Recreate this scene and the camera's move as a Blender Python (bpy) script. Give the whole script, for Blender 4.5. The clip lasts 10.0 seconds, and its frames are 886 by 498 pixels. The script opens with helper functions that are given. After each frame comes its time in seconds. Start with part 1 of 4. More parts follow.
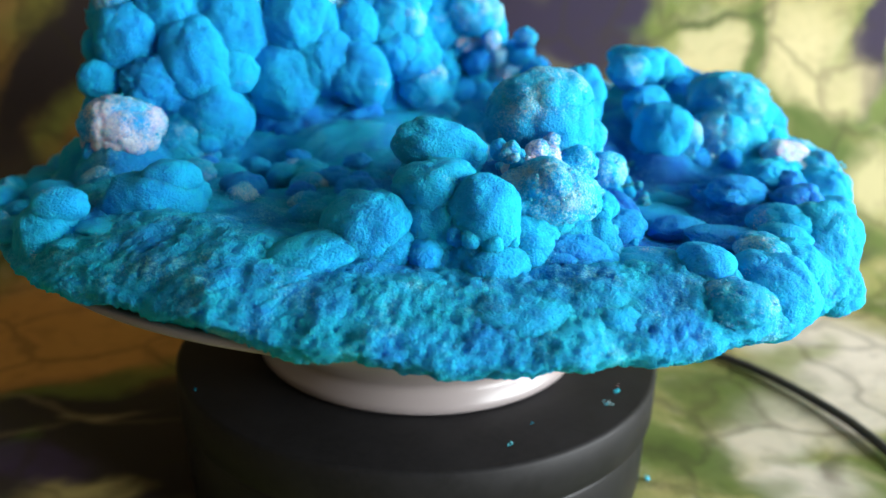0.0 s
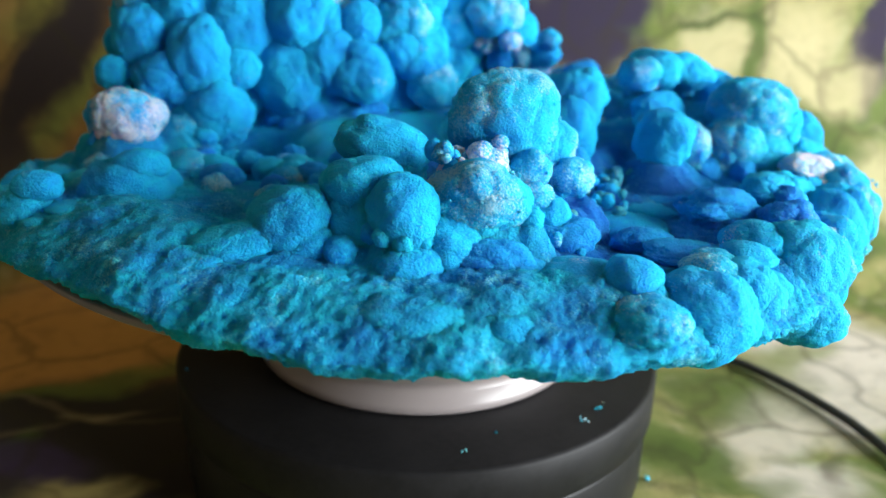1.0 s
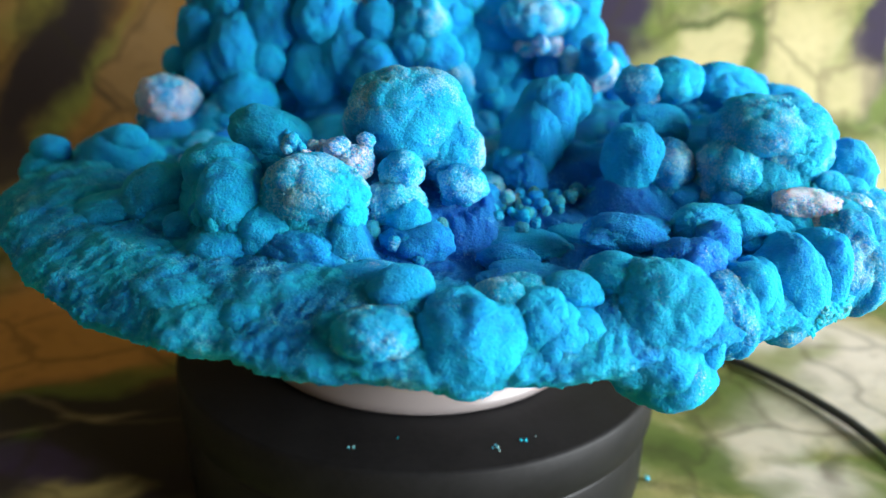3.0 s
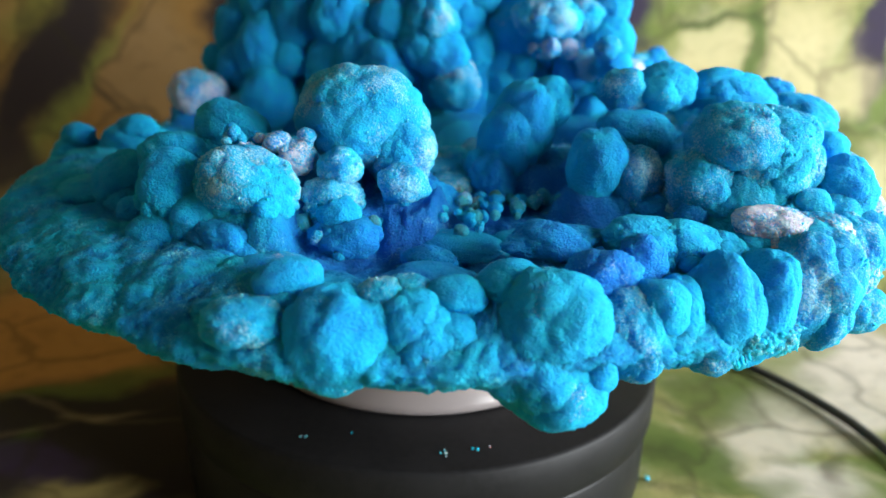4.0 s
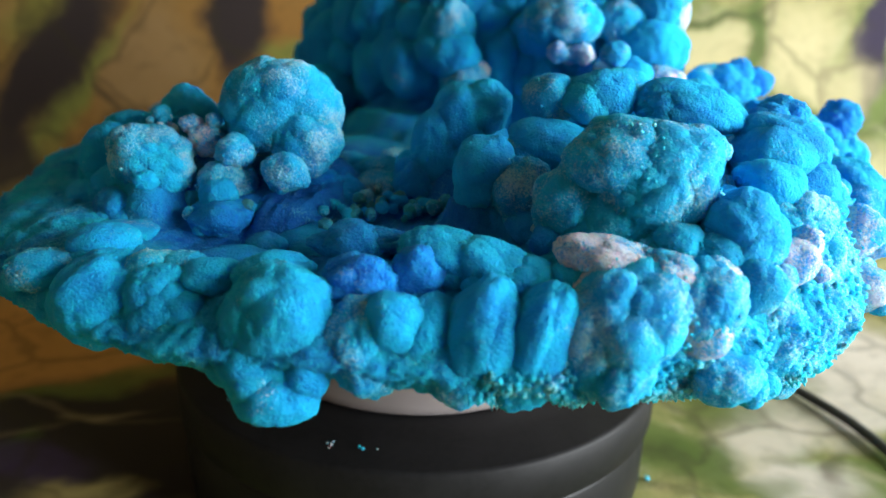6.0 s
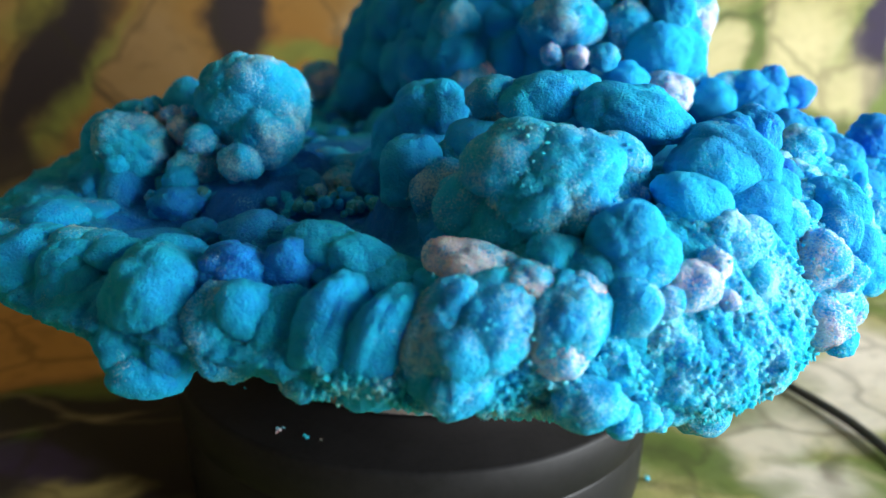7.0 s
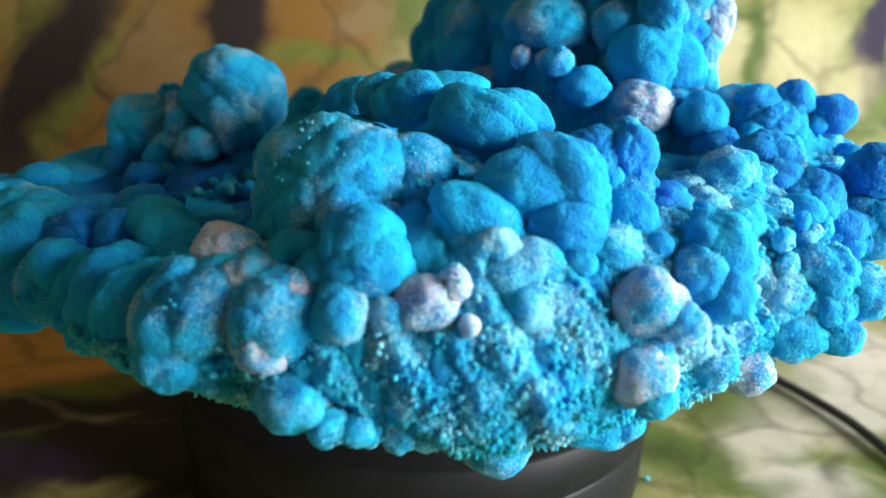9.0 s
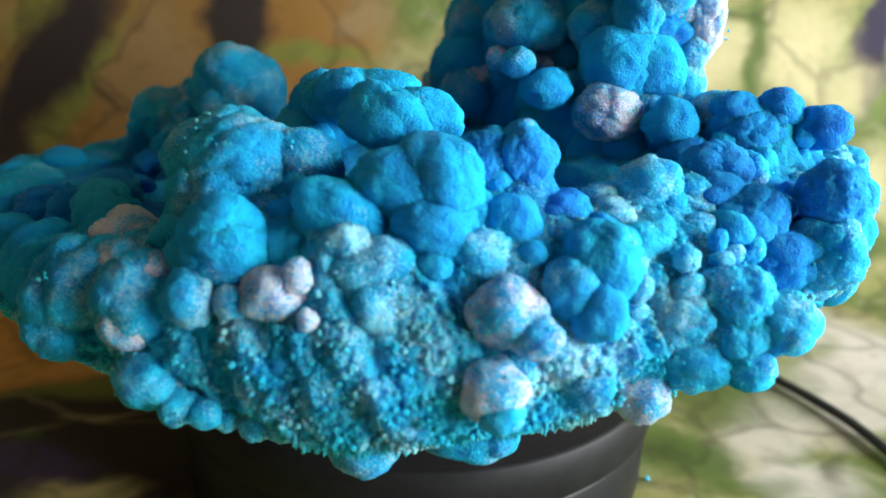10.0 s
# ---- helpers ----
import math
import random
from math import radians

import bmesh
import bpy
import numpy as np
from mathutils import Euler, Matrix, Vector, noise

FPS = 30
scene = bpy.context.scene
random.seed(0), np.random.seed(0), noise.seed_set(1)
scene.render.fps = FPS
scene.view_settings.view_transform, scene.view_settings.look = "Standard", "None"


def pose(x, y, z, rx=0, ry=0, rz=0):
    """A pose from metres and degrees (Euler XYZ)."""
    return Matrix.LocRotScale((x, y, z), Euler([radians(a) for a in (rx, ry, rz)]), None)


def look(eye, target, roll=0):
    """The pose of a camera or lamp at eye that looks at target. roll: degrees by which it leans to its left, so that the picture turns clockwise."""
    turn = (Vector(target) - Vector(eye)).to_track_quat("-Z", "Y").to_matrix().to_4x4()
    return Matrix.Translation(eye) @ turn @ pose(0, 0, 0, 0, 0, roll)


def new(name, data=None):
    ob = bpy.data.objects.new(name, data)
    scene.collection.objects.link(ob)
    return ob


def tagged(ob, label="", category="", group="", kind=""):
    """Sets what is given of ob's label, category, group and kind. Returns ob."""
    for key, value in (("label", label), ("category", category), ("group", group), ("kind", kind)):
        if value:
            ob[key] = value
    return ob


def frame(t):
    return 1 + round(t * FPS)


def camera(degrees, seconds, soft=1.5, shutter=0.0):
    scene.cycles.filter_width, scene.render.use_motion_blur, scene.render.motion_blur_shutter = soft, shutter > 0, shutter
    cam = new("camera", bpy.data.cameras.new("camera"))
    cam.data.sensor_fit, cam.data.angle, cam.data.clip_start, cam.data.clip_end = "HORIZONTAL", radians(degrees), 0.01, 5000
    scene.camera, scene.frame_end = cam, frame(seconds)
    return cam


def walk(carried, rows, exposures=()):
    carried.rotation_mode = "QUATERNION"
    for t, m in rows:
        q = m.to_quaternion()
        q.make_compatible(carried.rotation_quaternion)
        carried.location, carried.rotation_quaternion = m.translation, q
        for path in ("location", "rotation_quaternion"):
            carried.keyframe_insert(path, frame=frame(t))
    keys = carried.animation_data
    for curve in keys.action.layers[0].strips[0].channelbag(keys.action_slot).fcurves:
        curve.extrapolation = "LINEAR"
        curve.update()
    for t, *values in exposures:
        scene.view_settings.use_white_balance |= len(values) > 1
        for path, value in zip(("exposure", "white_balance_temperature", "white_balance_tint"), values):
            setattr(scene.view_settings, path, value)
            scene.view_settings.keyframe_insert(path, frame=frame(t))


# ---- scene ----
# The camera stands still; the turntable carries the specimen round. Its axis is the world's z axis, its top is z = 0.
cam = camera(59.46, 10.0)
cam.data.dof.use_dof, cam.data.dof.focus_distance, cam.data.dof.aperture_fstop = True, 0.150, 13.0
EYE = pose(0, -0.2239, 0.1057, 0, 0, -1.731) @ pose(0, 0, 0, 90 - 18.81) @ pose(0, 0, 0, 0, 0, 1.702)
walk(cam, [(0.0, EYE), (10.0, EYE)], [(0.0, 0.0), (10.0, 0.0)])

# ---- light: daylight from one window beside the table ----
world = bpy.data.worlds.new("sky")
scene.world = world
world.use_nodes = True
sky = world.node_tree.nodes.new("ShaderNodeTexSky")
sky.sky_type, sky.sun_disc, sky.sun_elevation, sky.sun_rotation = "NISHITA", False, radians(35), radians(200)
world.node_tree.nodes["Background"].inputs["Strength"].default_value = 0.10
world.node_tree.links.new(sky.outputs["Color"], world.node_tree.nodes["Background"].inputs["Color"])
pane_light = bpy.data.lights.new("window_daylight", "AREA")
pane_light.shape, pane_light.size, pane_light.size_y = "RECTANGLE", 0.72, 0.44
pane_light.energy, pane_light.color = 22.5, (0.93, 0.97, 1.0)
lamp = new("window_daylight", pane_light)
lamp.matrix_world = look((0.745, -0.34, 0.21), (0, -0.25, 0.07))


# ---- materials ----
def nodes_of(name):
    m = bpy.data.materials.new(name)
    m.use_nodes = True
    nt = m.node_tree
    return m, nt, nt.nodes["Principled BSDF"]


def tex_noise(nt, scale, detail=4.0, rough=0.55, coord="Object", vec=None):
    n = nt.nodes.new("ShaderNodeTexNoise")
    n.inputs["Scale"].default_value, n.inputs["Detail"].default_value, n.inputs["Roughness"].default_value = scale, detail, rough
    if vec is None:
        vec = nt.nodes.new("ShaderNodeTexCoord").outputs[coord]
    nt.links.new(vec, n.inputs["Vector"])
    return n.outputs["Fac"]


def ramp(nt, fac, lo, hi, a=0.0, b=1.0):
    n = nt.nodes.new("ShaderNodeMapRange")
    n.interpolation_type = "SMOOTHSTEP"
    for k, v in zip(("From Min", "From Max", "To Min", "To Max"), (lo, hi, a, b)):
        n.inputs[k].default_value = v
    nt.links.new(fac, n.inputs["Value"])
    return n.outputs["Result"]


def mix(nt, fac, a, b, blend="MIX"):
    n = nt.nodes.new("ShaderNodeMix")
    n.data_type, n.blend_type = "RGBA", blend
    for sock, v in ((n.inputs[0], fac), (n.inputs[6], a), (n.inputs[7], b)):
        if isinstance(v, bpy.types.NodeSocket):
            nt.links.new(v, sock)
        elif isinstance(v, tuple):
            sock.default_value = (*v, 1)
        else:
            sock.default_value = v
    return n.outputs[2]


def bump(nt, height, strength, dist, normal=None):
    n = nt.nodes.new("ShaderNodeBump")
    n.inputs["Strength"].default_value, n.inputs["Distance"].default_value = strength, dist
    nt.links.new(height, n.inputs["Height"])
    if normal is not None:
        nt.links.new(normal, n.inputs["Normal"])
    return n.outputs["Normal"]


def crust_material(name, body, deep, frost, frosted, fuzz, shaded_pool=None):
    """Powdery copper-salt crust: body and deep are its blues, frost the pale bloom on it, frosted the share that it covers."""
    m, nt, p = nodes_of(name)
    broad, mid, fine = tex_noise(nt, 70, 3), tex_noise(nt, 260, 4), tex_noise(nt, 2100, 3, 0.65)
    c = mix(nt, ramp(nt, broad, 0.38, 0.66), body, deep)
    info = nt.nodes.new("ShaderNodeObjectInfo")
    c = mix(nt, ramp(nt, info.outputs["Random"], 0.0, 1.0, 0.0, 0.16), c, (0.004, 0.38, 0.60))
    c = mix(nt, ramp(nt, mid, 0.50, 0.72, 0.0, 0.30), c, (0.003, 0.20, 0.60))
    # Paler blue where the fine grain stands high: lit grain tops painted in.
    c = mix(nt, ramp(nt, fine, 0.50, 0.72, 0.0, 0.38), c, (0.006, 0.51, 0.80))
    # Ellipsoid of darker blue: deep pigment plus the hollow's shade, put into the colour.
    if shaded_pool:
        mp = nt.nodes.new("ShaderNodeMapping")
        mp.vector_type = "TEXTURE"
        mp.inputs["Location"].default_value, mp.inputs["Scale"].default_value = shaded_pool[0], shaded_pool[1]
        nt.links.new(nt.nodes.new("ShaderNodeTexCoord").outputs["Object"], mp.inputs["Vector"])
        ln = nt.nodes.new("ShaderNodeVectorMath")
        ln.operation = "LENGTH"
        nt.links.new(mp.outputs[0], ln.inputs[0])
        c = mix(nt, ramp(nt, ln.outputs["Value"], 0.7, 1.15, 0.85, 0.0), c, shaded_pool[2])
    patch = nt.nodes.new("ShaderNodeMath")
    patch.operation = "MULTIPLY_ADD"
    nt.links.new(fine, patch.inputs[0])
    patch.inputs[1].default_value = 0.7
    nt.links.new(tex_noise(nt, 95, 4, 0.6), patch.inputs[2])
    edge = 1.13 - 0.5 * frosted
    c = mix(nt, ramp(nt, patch.outputs[0], edge - 0.12, edge + 0.16, 0.0, 0.9), c, frost)
    nt.links.new(c, p.inputs["Base Color"])
    p.inputs["Roughness"].default_value = 0.82
    p.inputs["Subsurface Weight"].default_value, p.inputs["Subsurface Scale"].default_value = 0.75, 0.0040
    p.inputs["Subsurface Radius"].default_value = (0.15, 0.7, 1.0)
    p.inputs["Specular IOR Level"].default_value = 0.28
    n1 = bump(nt, mid, 0.22, 0.0010 * fuzz)
    cells = nt.nodes.new("ShaderNodeTexVoronoi")
    cells.inputs["Scale"].default_value = 1500
    nt.links.new(nt.nodes.new("ShaderNodeTexCoord").outputs["Object"], cells.inputs["Vector"])
    n2 = bump(nt, ramp(nt, cells.outputs["Distance"], 0.0, 0.8, 1.0, 0.0), 0.55, 0.00036 * fuzz, n1)
    nt.links.new(bump(nt, fine, 0.95, 0.00050 * fuzz, n2), p.inputs["Normal"])
    return m


WHITE = (0.66, 0.64, 0.72)
# Deep pigment of the basin, darkened further to stand for its shadow.
BASIN_SHADE_BLUE = (0.001, 0.13, 0.50)
B = crust_material("blue_crust", (0.001, 0.40, 0.73), (0.001, 0.30, 0.72), WHITE, 0.0, 1.0)
T = crust_material("turquoise_crust", (0.002, 0.41, 0.67), (0.001, 0.31, 0.67), WHITE, 0.0, 1.1)
D = crust_material("deep_blue_crust", (0.001, 0.28, 0.68), (0.001, 0.18, 0.62), WHITE, 0.0, 1.0)
P = crust_material("speckled_crust", (0.003, 0.41, 0.70), (0.002, 0.31, 0.66), (0.30, 0.56, 0.70), 0.38, 1.2)
W = crust_material("whitened_crust", (0.02, 0.42, 0.76), (0.01, 0.32, 0.70), WHITE, 0.66, 1.3)
C = crust_material("crystalline_crust", (0.008, 0.45, 0.76), (0.003, 0.37, 0.76), (0.30, 0.66, 0.86), 0.45, 1.2)
N = crust_material("nodule_crust", (0.03, 0.34, 0.44), (0.05, 0.20, 0.20), (0.50, 0.62, 0.62), 0.20, 1.2)
SHEET = crust_material("sheet_crust", (0.002, 0.40, 0.63), (0.001, 0.23, 0.61), (0.14, 0.56, 0.72), 0.22, 1.7, ((0.042, -0.036, 0.052), (0.055, 0.045, 0.04), BASIN_SHADE_BLUE))


def plain(name, colour, rough, metal=0.0, scale=300.0, vary=0.15, relief=0.0001, coat=0.0):
    m, nt, p = nodes_of(name)
    n = tex_noise(nt, scale, 5)
    c = mix(nt, ramp(nt, n, 0.35, 0.7), colour, tuple(v * (1 - vary) for v in colour))
    c = mix(nt, ramp(nt, tex_noise(nt, scale * 0.13, 2), 0.4, 0.7, 0, 0.6), c, tuple(min(1, v * (1 + vary)) for v in colour))
    nt.links.new(c, p.inputs["Base Color"])
    p.inputs["Roughness"].default_value, p.inputs["Metallic"].default_value = rough, metal
    p.inputs["Coat Weight"].default_value = coat
    nt.links.new(bump(nt, n, 0.4, relief), p.inputs["Normal"])
    return m


GLAZE = plain("white_glaze", (0.30, 0.265, 0.26), 0.30, scale=60, vary=0.04, relief=0.00005)
MATT_BLACK = plain("matt_black_plastic", (0.012, 0.012, 0.013), 0.52, scale=500, vary=0.3, relief=0.00006)
GLOSS_BLACK = plain("gloss_black_plastic", (0.012, 0.012, 0.013), 0.42, scale=200, vary=0.2, relief=0.00002)
for black in (MATT_BLACK, GLOSS_BLACK):
    black.node_tree.nodes["Principled BSDF"].inputs["Specular IOR Level"].default_value = 0.20
RUBBER = plain("black_cable_sheath", (0.045, 0.045, 0.05), 0.6, scale=900, relief=0.0002)
# Wall and ceiling colours are chosen for the warm bounce they give.
PLASTER = plain("bounce_wall_plaster", (0.48, 0.38, 0.27), 0.9, scale=40, vary=0.08, relief=0.0006)
CEILING = plain("bounce_ceiling_paint", (0.74, 0.70, 0.64), 0.9, scale=40, vary=0.05, relief=0.0004)
WOOD = plain("dark_wood", (0.16, 0.08, 0.04), 0.5, scale=12, vary=0.3, relief=0.0004)
FRAME = plain("white_window_paint", (0.78, 0.78, 0.76), 0.4, scale=30, vary=0.04)


# The ochre is yellow cloth with warm, dim light mixed into its colour.
VIOLET, GREEN, PALE, WARM_DIM_OCHRE = (0.030, 0.021, 0.048), (0.075, 0.12, 0.02), (0.58, 0.51, 0.28), (0.26, 0.125, 0.026)
UMBER = (0.030, 0.021, 0.020)
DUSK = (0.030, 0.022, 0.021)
# The same warm light painted into the yellow cloth, stronger on the table.
WARM_LIT_ORANGE = (0.62, 0.29, 0.075)
ROSE = (0.68, 0.61, 0.53)
BLACKISH, LIME, SAND = (0.035, 0.028, 0.012), (0.17, 0.21, 0.04), (0.33, 0.25, 0.14)


def cloth_material():
    """Printed cloth: yellow-green leaf cells with darker veins, crossed by dark violet bands. Patches are set in metres on the sheet."""
    m, nt, p = nodes_of("printed_cloth")
    uv = nt.nodes.new("ShaderNodeTexCoord").outputs["UV"]
    warp = nt.nodes.new("ShaderNodeTexNoise")
    warp.inputs["Scale"].default_value, warp.inputs["Detail"].default_value = 26, 3
    nt.links.new(uv, warp.inputs["Vector"])
    add = nt.nodes.new("ShaderNodeMixRGB")
    add.blend_type, add.inputs[0].default_value = "LINEAR_LIGHT", 0.018
    nt.links.new(uv, add.inputs[1]), nt.links.new(warp.outputs["Color"], add.inputs[2])
    wuv = add.outputs[0]
    c = mix(nt, ramp(nt, tex_noise(nt, 22, 3, vec=wuv), 0.38, 0.62), (0.34, 0.31, 0.12), (0.15, 0.20, 0.05))
    c = mix(nt, ramp(nt, tex_noise(nt, 60, 3, vec=wuv), 0.5, 0.75, 0, 0.6), c, (0.45, 0.41, 0.25))

    c = mix(nt, ramp(nt, tex_noise(nt, 150, 4, 0.6, vec=wuv), 0.42, 0.7, 0, 0.45), c, (0.10, 0.12, 0.03))

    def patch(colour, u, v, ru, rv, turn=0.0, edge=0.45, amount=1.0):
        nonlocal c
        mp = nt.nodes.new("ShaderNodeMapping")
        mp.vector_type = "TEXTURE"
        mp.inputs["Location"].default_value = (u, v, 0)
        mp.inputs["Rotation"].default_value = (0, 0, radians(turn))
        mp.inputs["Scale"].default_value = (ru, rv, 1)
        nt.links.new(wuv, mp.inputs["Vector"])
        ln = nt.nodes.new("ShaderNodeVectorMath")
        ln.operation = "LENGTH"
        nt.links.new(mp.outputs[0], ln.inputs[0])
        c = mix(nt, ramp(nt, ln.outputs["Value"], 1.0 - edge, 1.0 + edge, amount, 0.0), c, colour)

    # Brown and orange on the left: the warm half-light there, painted in.
    patch(WARM_DIM_OCHRE, -0.147, 0.251, 0.0971, 0.0967, -0, 0.50, 0.90)
    patch(WARM_LIT_ORANGE, -0.140, 0.076, 0.0759, 0.0868, -0, 0.40, 0.95)
    patch(WARM_DIM_OCHRE, -0.056, 0.276, 0.0406, 0.0307, -0, 0.40, 0.90)
    patch(SAND, -0.141, 0.254, 0.0264, 0.0321, -15, 0.50, 0.30)
    patch(LIME, -0.056, 0.262, 0.0323, 0.0046, -0, 0.60, 0.80)
    patch(SAND, -0.033, 0.282, 0.0174, 0.0111, -0, 0.60, 0.50)
    patch(LIME, -0.192, 0.280, 0.0245, 0.0164, 41, 0.60, 0.60)
    patch(LIME, -0.183, 0.241, 0.0446, 0.0065, 55, 0.60, 0.80)
    patch(UMBER, -0.193, 0.255, 0.0613, 0.0140, 55, 0.40, 1.00)
    patch(UMBER, -0.218, 0.202, 0.0180, 0.0183, -0, 0.50, 0.90)
    patch(UMBER, -0.095, 0.278, 0.0150, 0.0308, -0, 0.35, 1.00)
    patch(BLACKISH, -0.123, 0.225, 0.0120, 0.0024, -60, 0.80, 0.50)
    patch(BLACKISH, -0.165, 0.244, 0.0174, 0.0018, -70, 0.80, 0.50)
    patch(VIOLET, 0.083, 0.288, 0.0363, 0.0321, -0, 0.25, 1.00)
    patch(VIOLET, 0.043, 0.278, 0.0175, 0.0254, -0, 0.30, 1.00)
    patch(VIOLET, 0.235, 0.281, 0.0077, 0.0380, -0, 0.35, 1.00)
    patch(PALE, 0.148, 0.267, 0.0252, 0.0205, -0, 0.50, 0.80)
    patch(PALE, 0.199, 0.268, 0.0238, 0.0266, -0, 0.50, 0.90)
    patch(PALE, 0.221, 0.248, 0.0182, 0.0122, 35, 0.50, 0.80)
    patch(GREEN, 0.170, 0.270, 0.0047, 0.0409, -3, 0.60, 0.90)
    patch(GREEN, 0.142, 0.285, 0.0263, 0.0026, 3, 0.70, 0.80)
    patch(GREEN, 0.198, 0.240, 0.0188, 0.0025, -33, 0.70, 0.70)
    patch(GREEN, 0.214, 0.228, 0.0291, 0.0129, -35, 0.50, 0.90)
    patch(GREEN, 0.233, 0.203, 0.0229, 0.0189, -19, 0.50, 0.80)
    patch(PALE, 0.245, 0.203, 0.0132, 0.0189, -0, 0.60, 0.70)
    patch(GREEN, 0.236, 0.167, 0.0241, 0.0144, -0, 0.60, 0.90)
    patch(VIOLET, 0.218, 0.155, 0.0180, 0.0056, 13, 0.70, 0.70)
    patch(LIME, 0.125, 0.281, 0.0088, 0.0171, -0, 0.60, 0.60)
    patch(ROSE, 0.167, 0.090, 0.0455, 0.0241, -13, 0.50, 0.90)
    patch(ROSE, 0.176, 0.058, 0.0358, 0.0279, 33, 0.50, 0.90)
    patch(LIME, 0.157, 0.067, 0.0276, 0.0078, 41, 0.60, 0.70)
    patch(ROSE, 0.121, 0.010, 0.0299, 0.0149, 43, 0.50, 0.70)
    patch(GREEN, 0.113, 0.033, 0.0257, 0.0181, 24, 0.60, 0.80)
    patch(GREEN, 0.090, -0.011, 0.0167, 0.0183, -0, 0.50, 0.90)
    patch(ROSE, 0.123, -0.020, 0.0169, 0.0098, 18, 0.50, 0.80)
    patch(GREEN, 0.104, -0.026, 0.0163, 0.0066, 17, 0.50, 0.70)
    patch(BLACKISH, 0.137, -0.013, 0.0126, 0.0028, 53, 0.70, 0.60)
    patch(ROSE, 0.159, 0.018, 0.0214, 0.0124, 45, 0.50, 0.80)
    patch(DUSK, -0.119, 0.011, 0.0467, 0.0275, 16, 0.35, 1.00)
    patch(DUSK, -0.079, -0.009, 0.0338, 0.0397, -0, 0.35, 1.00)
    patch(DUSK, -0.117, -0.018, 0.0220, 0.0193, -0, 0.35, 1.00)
    patch(GREEN, -0.128, -0.010, 0.0042, 0.0139, -0, 0.50, 0.70)
    patch(LIME, -0.112, 0.038, 0.040, 0.006, 24, 0.60, 0.7)
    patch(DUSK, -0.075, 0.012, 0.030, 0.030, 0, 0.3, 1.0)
    patch((0.05, 0.03, 0.075), -0.119, -0.016, 0.019, 0.011, 0, 0.4, 0.9)
    patch((0.42, 0.34, 0.12), -0.097, -0.030, 0.017, 0.0085, 6, 0.45, 0.95)
    patch(SAND, -0.107, 0.016, 0.014, 0.0026, 6, 0.7, 0.7)
    # Two faint pale streaks: glints on the dark cloth, painted as colour.
    patch(SAND, -0.125, 0.018, 0.0374, 0.0021, -13, 0.90, 0.35)
    patch(SAND, -0.131, 0.000, 0.0191, 0.0018, 37, 0.90, 0.30)
    veins = nt.nodes.new("ShaderNodeTexVoronoi")
    veins.feature, veins.inputs["Scale"].default_value = "DISTANCE_TO_EDGE", 19
    nt.links.new(wuv, veins.inputs["Vector"])
    c = mix(nt, ramp(nt, veins.outputs["Distance"], 0.0, 0.06, 0.38, 0.0), c, BLACKISH)
    c = mix(nt, ramp(nt, tex_noise(nt, 85, 3, 0.6, vec=wuv), 0.45, 0.72, 0.0, 0.22), c, BLACKISH)
    nt.links.new(c, p.inputs["Base Color"])
    p.inputs["Roughness"].default_value = 0.75
    p.inputs["Specular IOR Level"].default_value = 0.3
    wv = tex_noise(nt, 2500, 1, coord="UV")
    nt.links.new(bump(nt, wv, 0.3, 0.0002), p.inputs["Normal"])
    return m


CLOTH = cloth_material()


# ---- mesh helpers ----
def mesh_object(name, bm, material, parent=None, smooth=True, label=""):
    me = bpy.data.meshes.new(name)
    bm.to_mesh(me)
    bm.free()
    if smooth:
        me.shade_smooth()
    me.materials.append(material)
    ob = new(name, me)
    ob.parent = parent
    return tagged(ob, label=label) if label else ob


def part(name, bm, material, parent, label=""):
    return mesh_object(name, bm, material, parent, True, label)


def spun(profile, steps=160, closed=False):
    """A turned body from (r, z) pairs in millimetres."""
    bm = bmesh.new()
    rings = []
    for r, z in profile:
        rings.append([bm.verts.new((r / 1000 * math.cos(a), r / 1000 * math.sin(a), z / 1000)) for a in (2 * math.pi * i / steps for i in range(steps))])
    pairs = list(zip(rings, rings[1:])) + ([(rings[-1], rings[0])] if closed else [])
    for a, b in pairs:
        for i in range(steps):
            j = (i + 1) % steps
            bm.faces.new((a[i], a[j], b[j], b[i]))
    if not closed:
        bm.faces.new(rings[0][::-1]), bm.faces.new(rings[-1])
    bmesh.ops.recalc_face_normals(bm, faces=bm.faces)
    return bm


def box_mesh(x0, x1, y0, y1, z0, z1, bevel=0.0):
    bm = bmesh.new()
    bmesh.ops.create_cube(bm, size=1, matrix=Matrix.LocRotScale(((x0 + x1) / 2, (y0 + y1) / 2, (z0 + z1) / 2), None, (x1 - x0, y1 - y0, z1 - z0)))
    if bevel:
        bmesh.ops.bevel(bm, geom=list(bm.edges), offset=bevel, segments=2, affect="EDGES")
    return bm


def structure(name, bm, material, label, category):
    return tagged(mesh_object(name, bm, material, None, False), label, category, kind="structure")


# ---- the unseen room added round the table; its walls and ceiling bounce warm fill ----
FLOOR_Z, TABLE_Z = -0.785, -0.038
structure("floor", box_mesh(-1.3, 0.85, -1.6, 1.0, FLOOR_Z - 0.1, FLOOR_Z), WOOD, "dark wooden floor of the room", "floor")
structure("ceiling", box_mesh(-1.3, 0.85, -1.6, 1.0, 1.7, 1.8), CEILING, "unseen pale ceiling added to bounce light", "ceiling")
structure("wall_west", box_mesh(-1.4, -1.3, -1.7, 1.1, FLOOR_Z - 0.1, 1.8), PLASTER, "unseen warm beige wall added to bounce light", "wall")
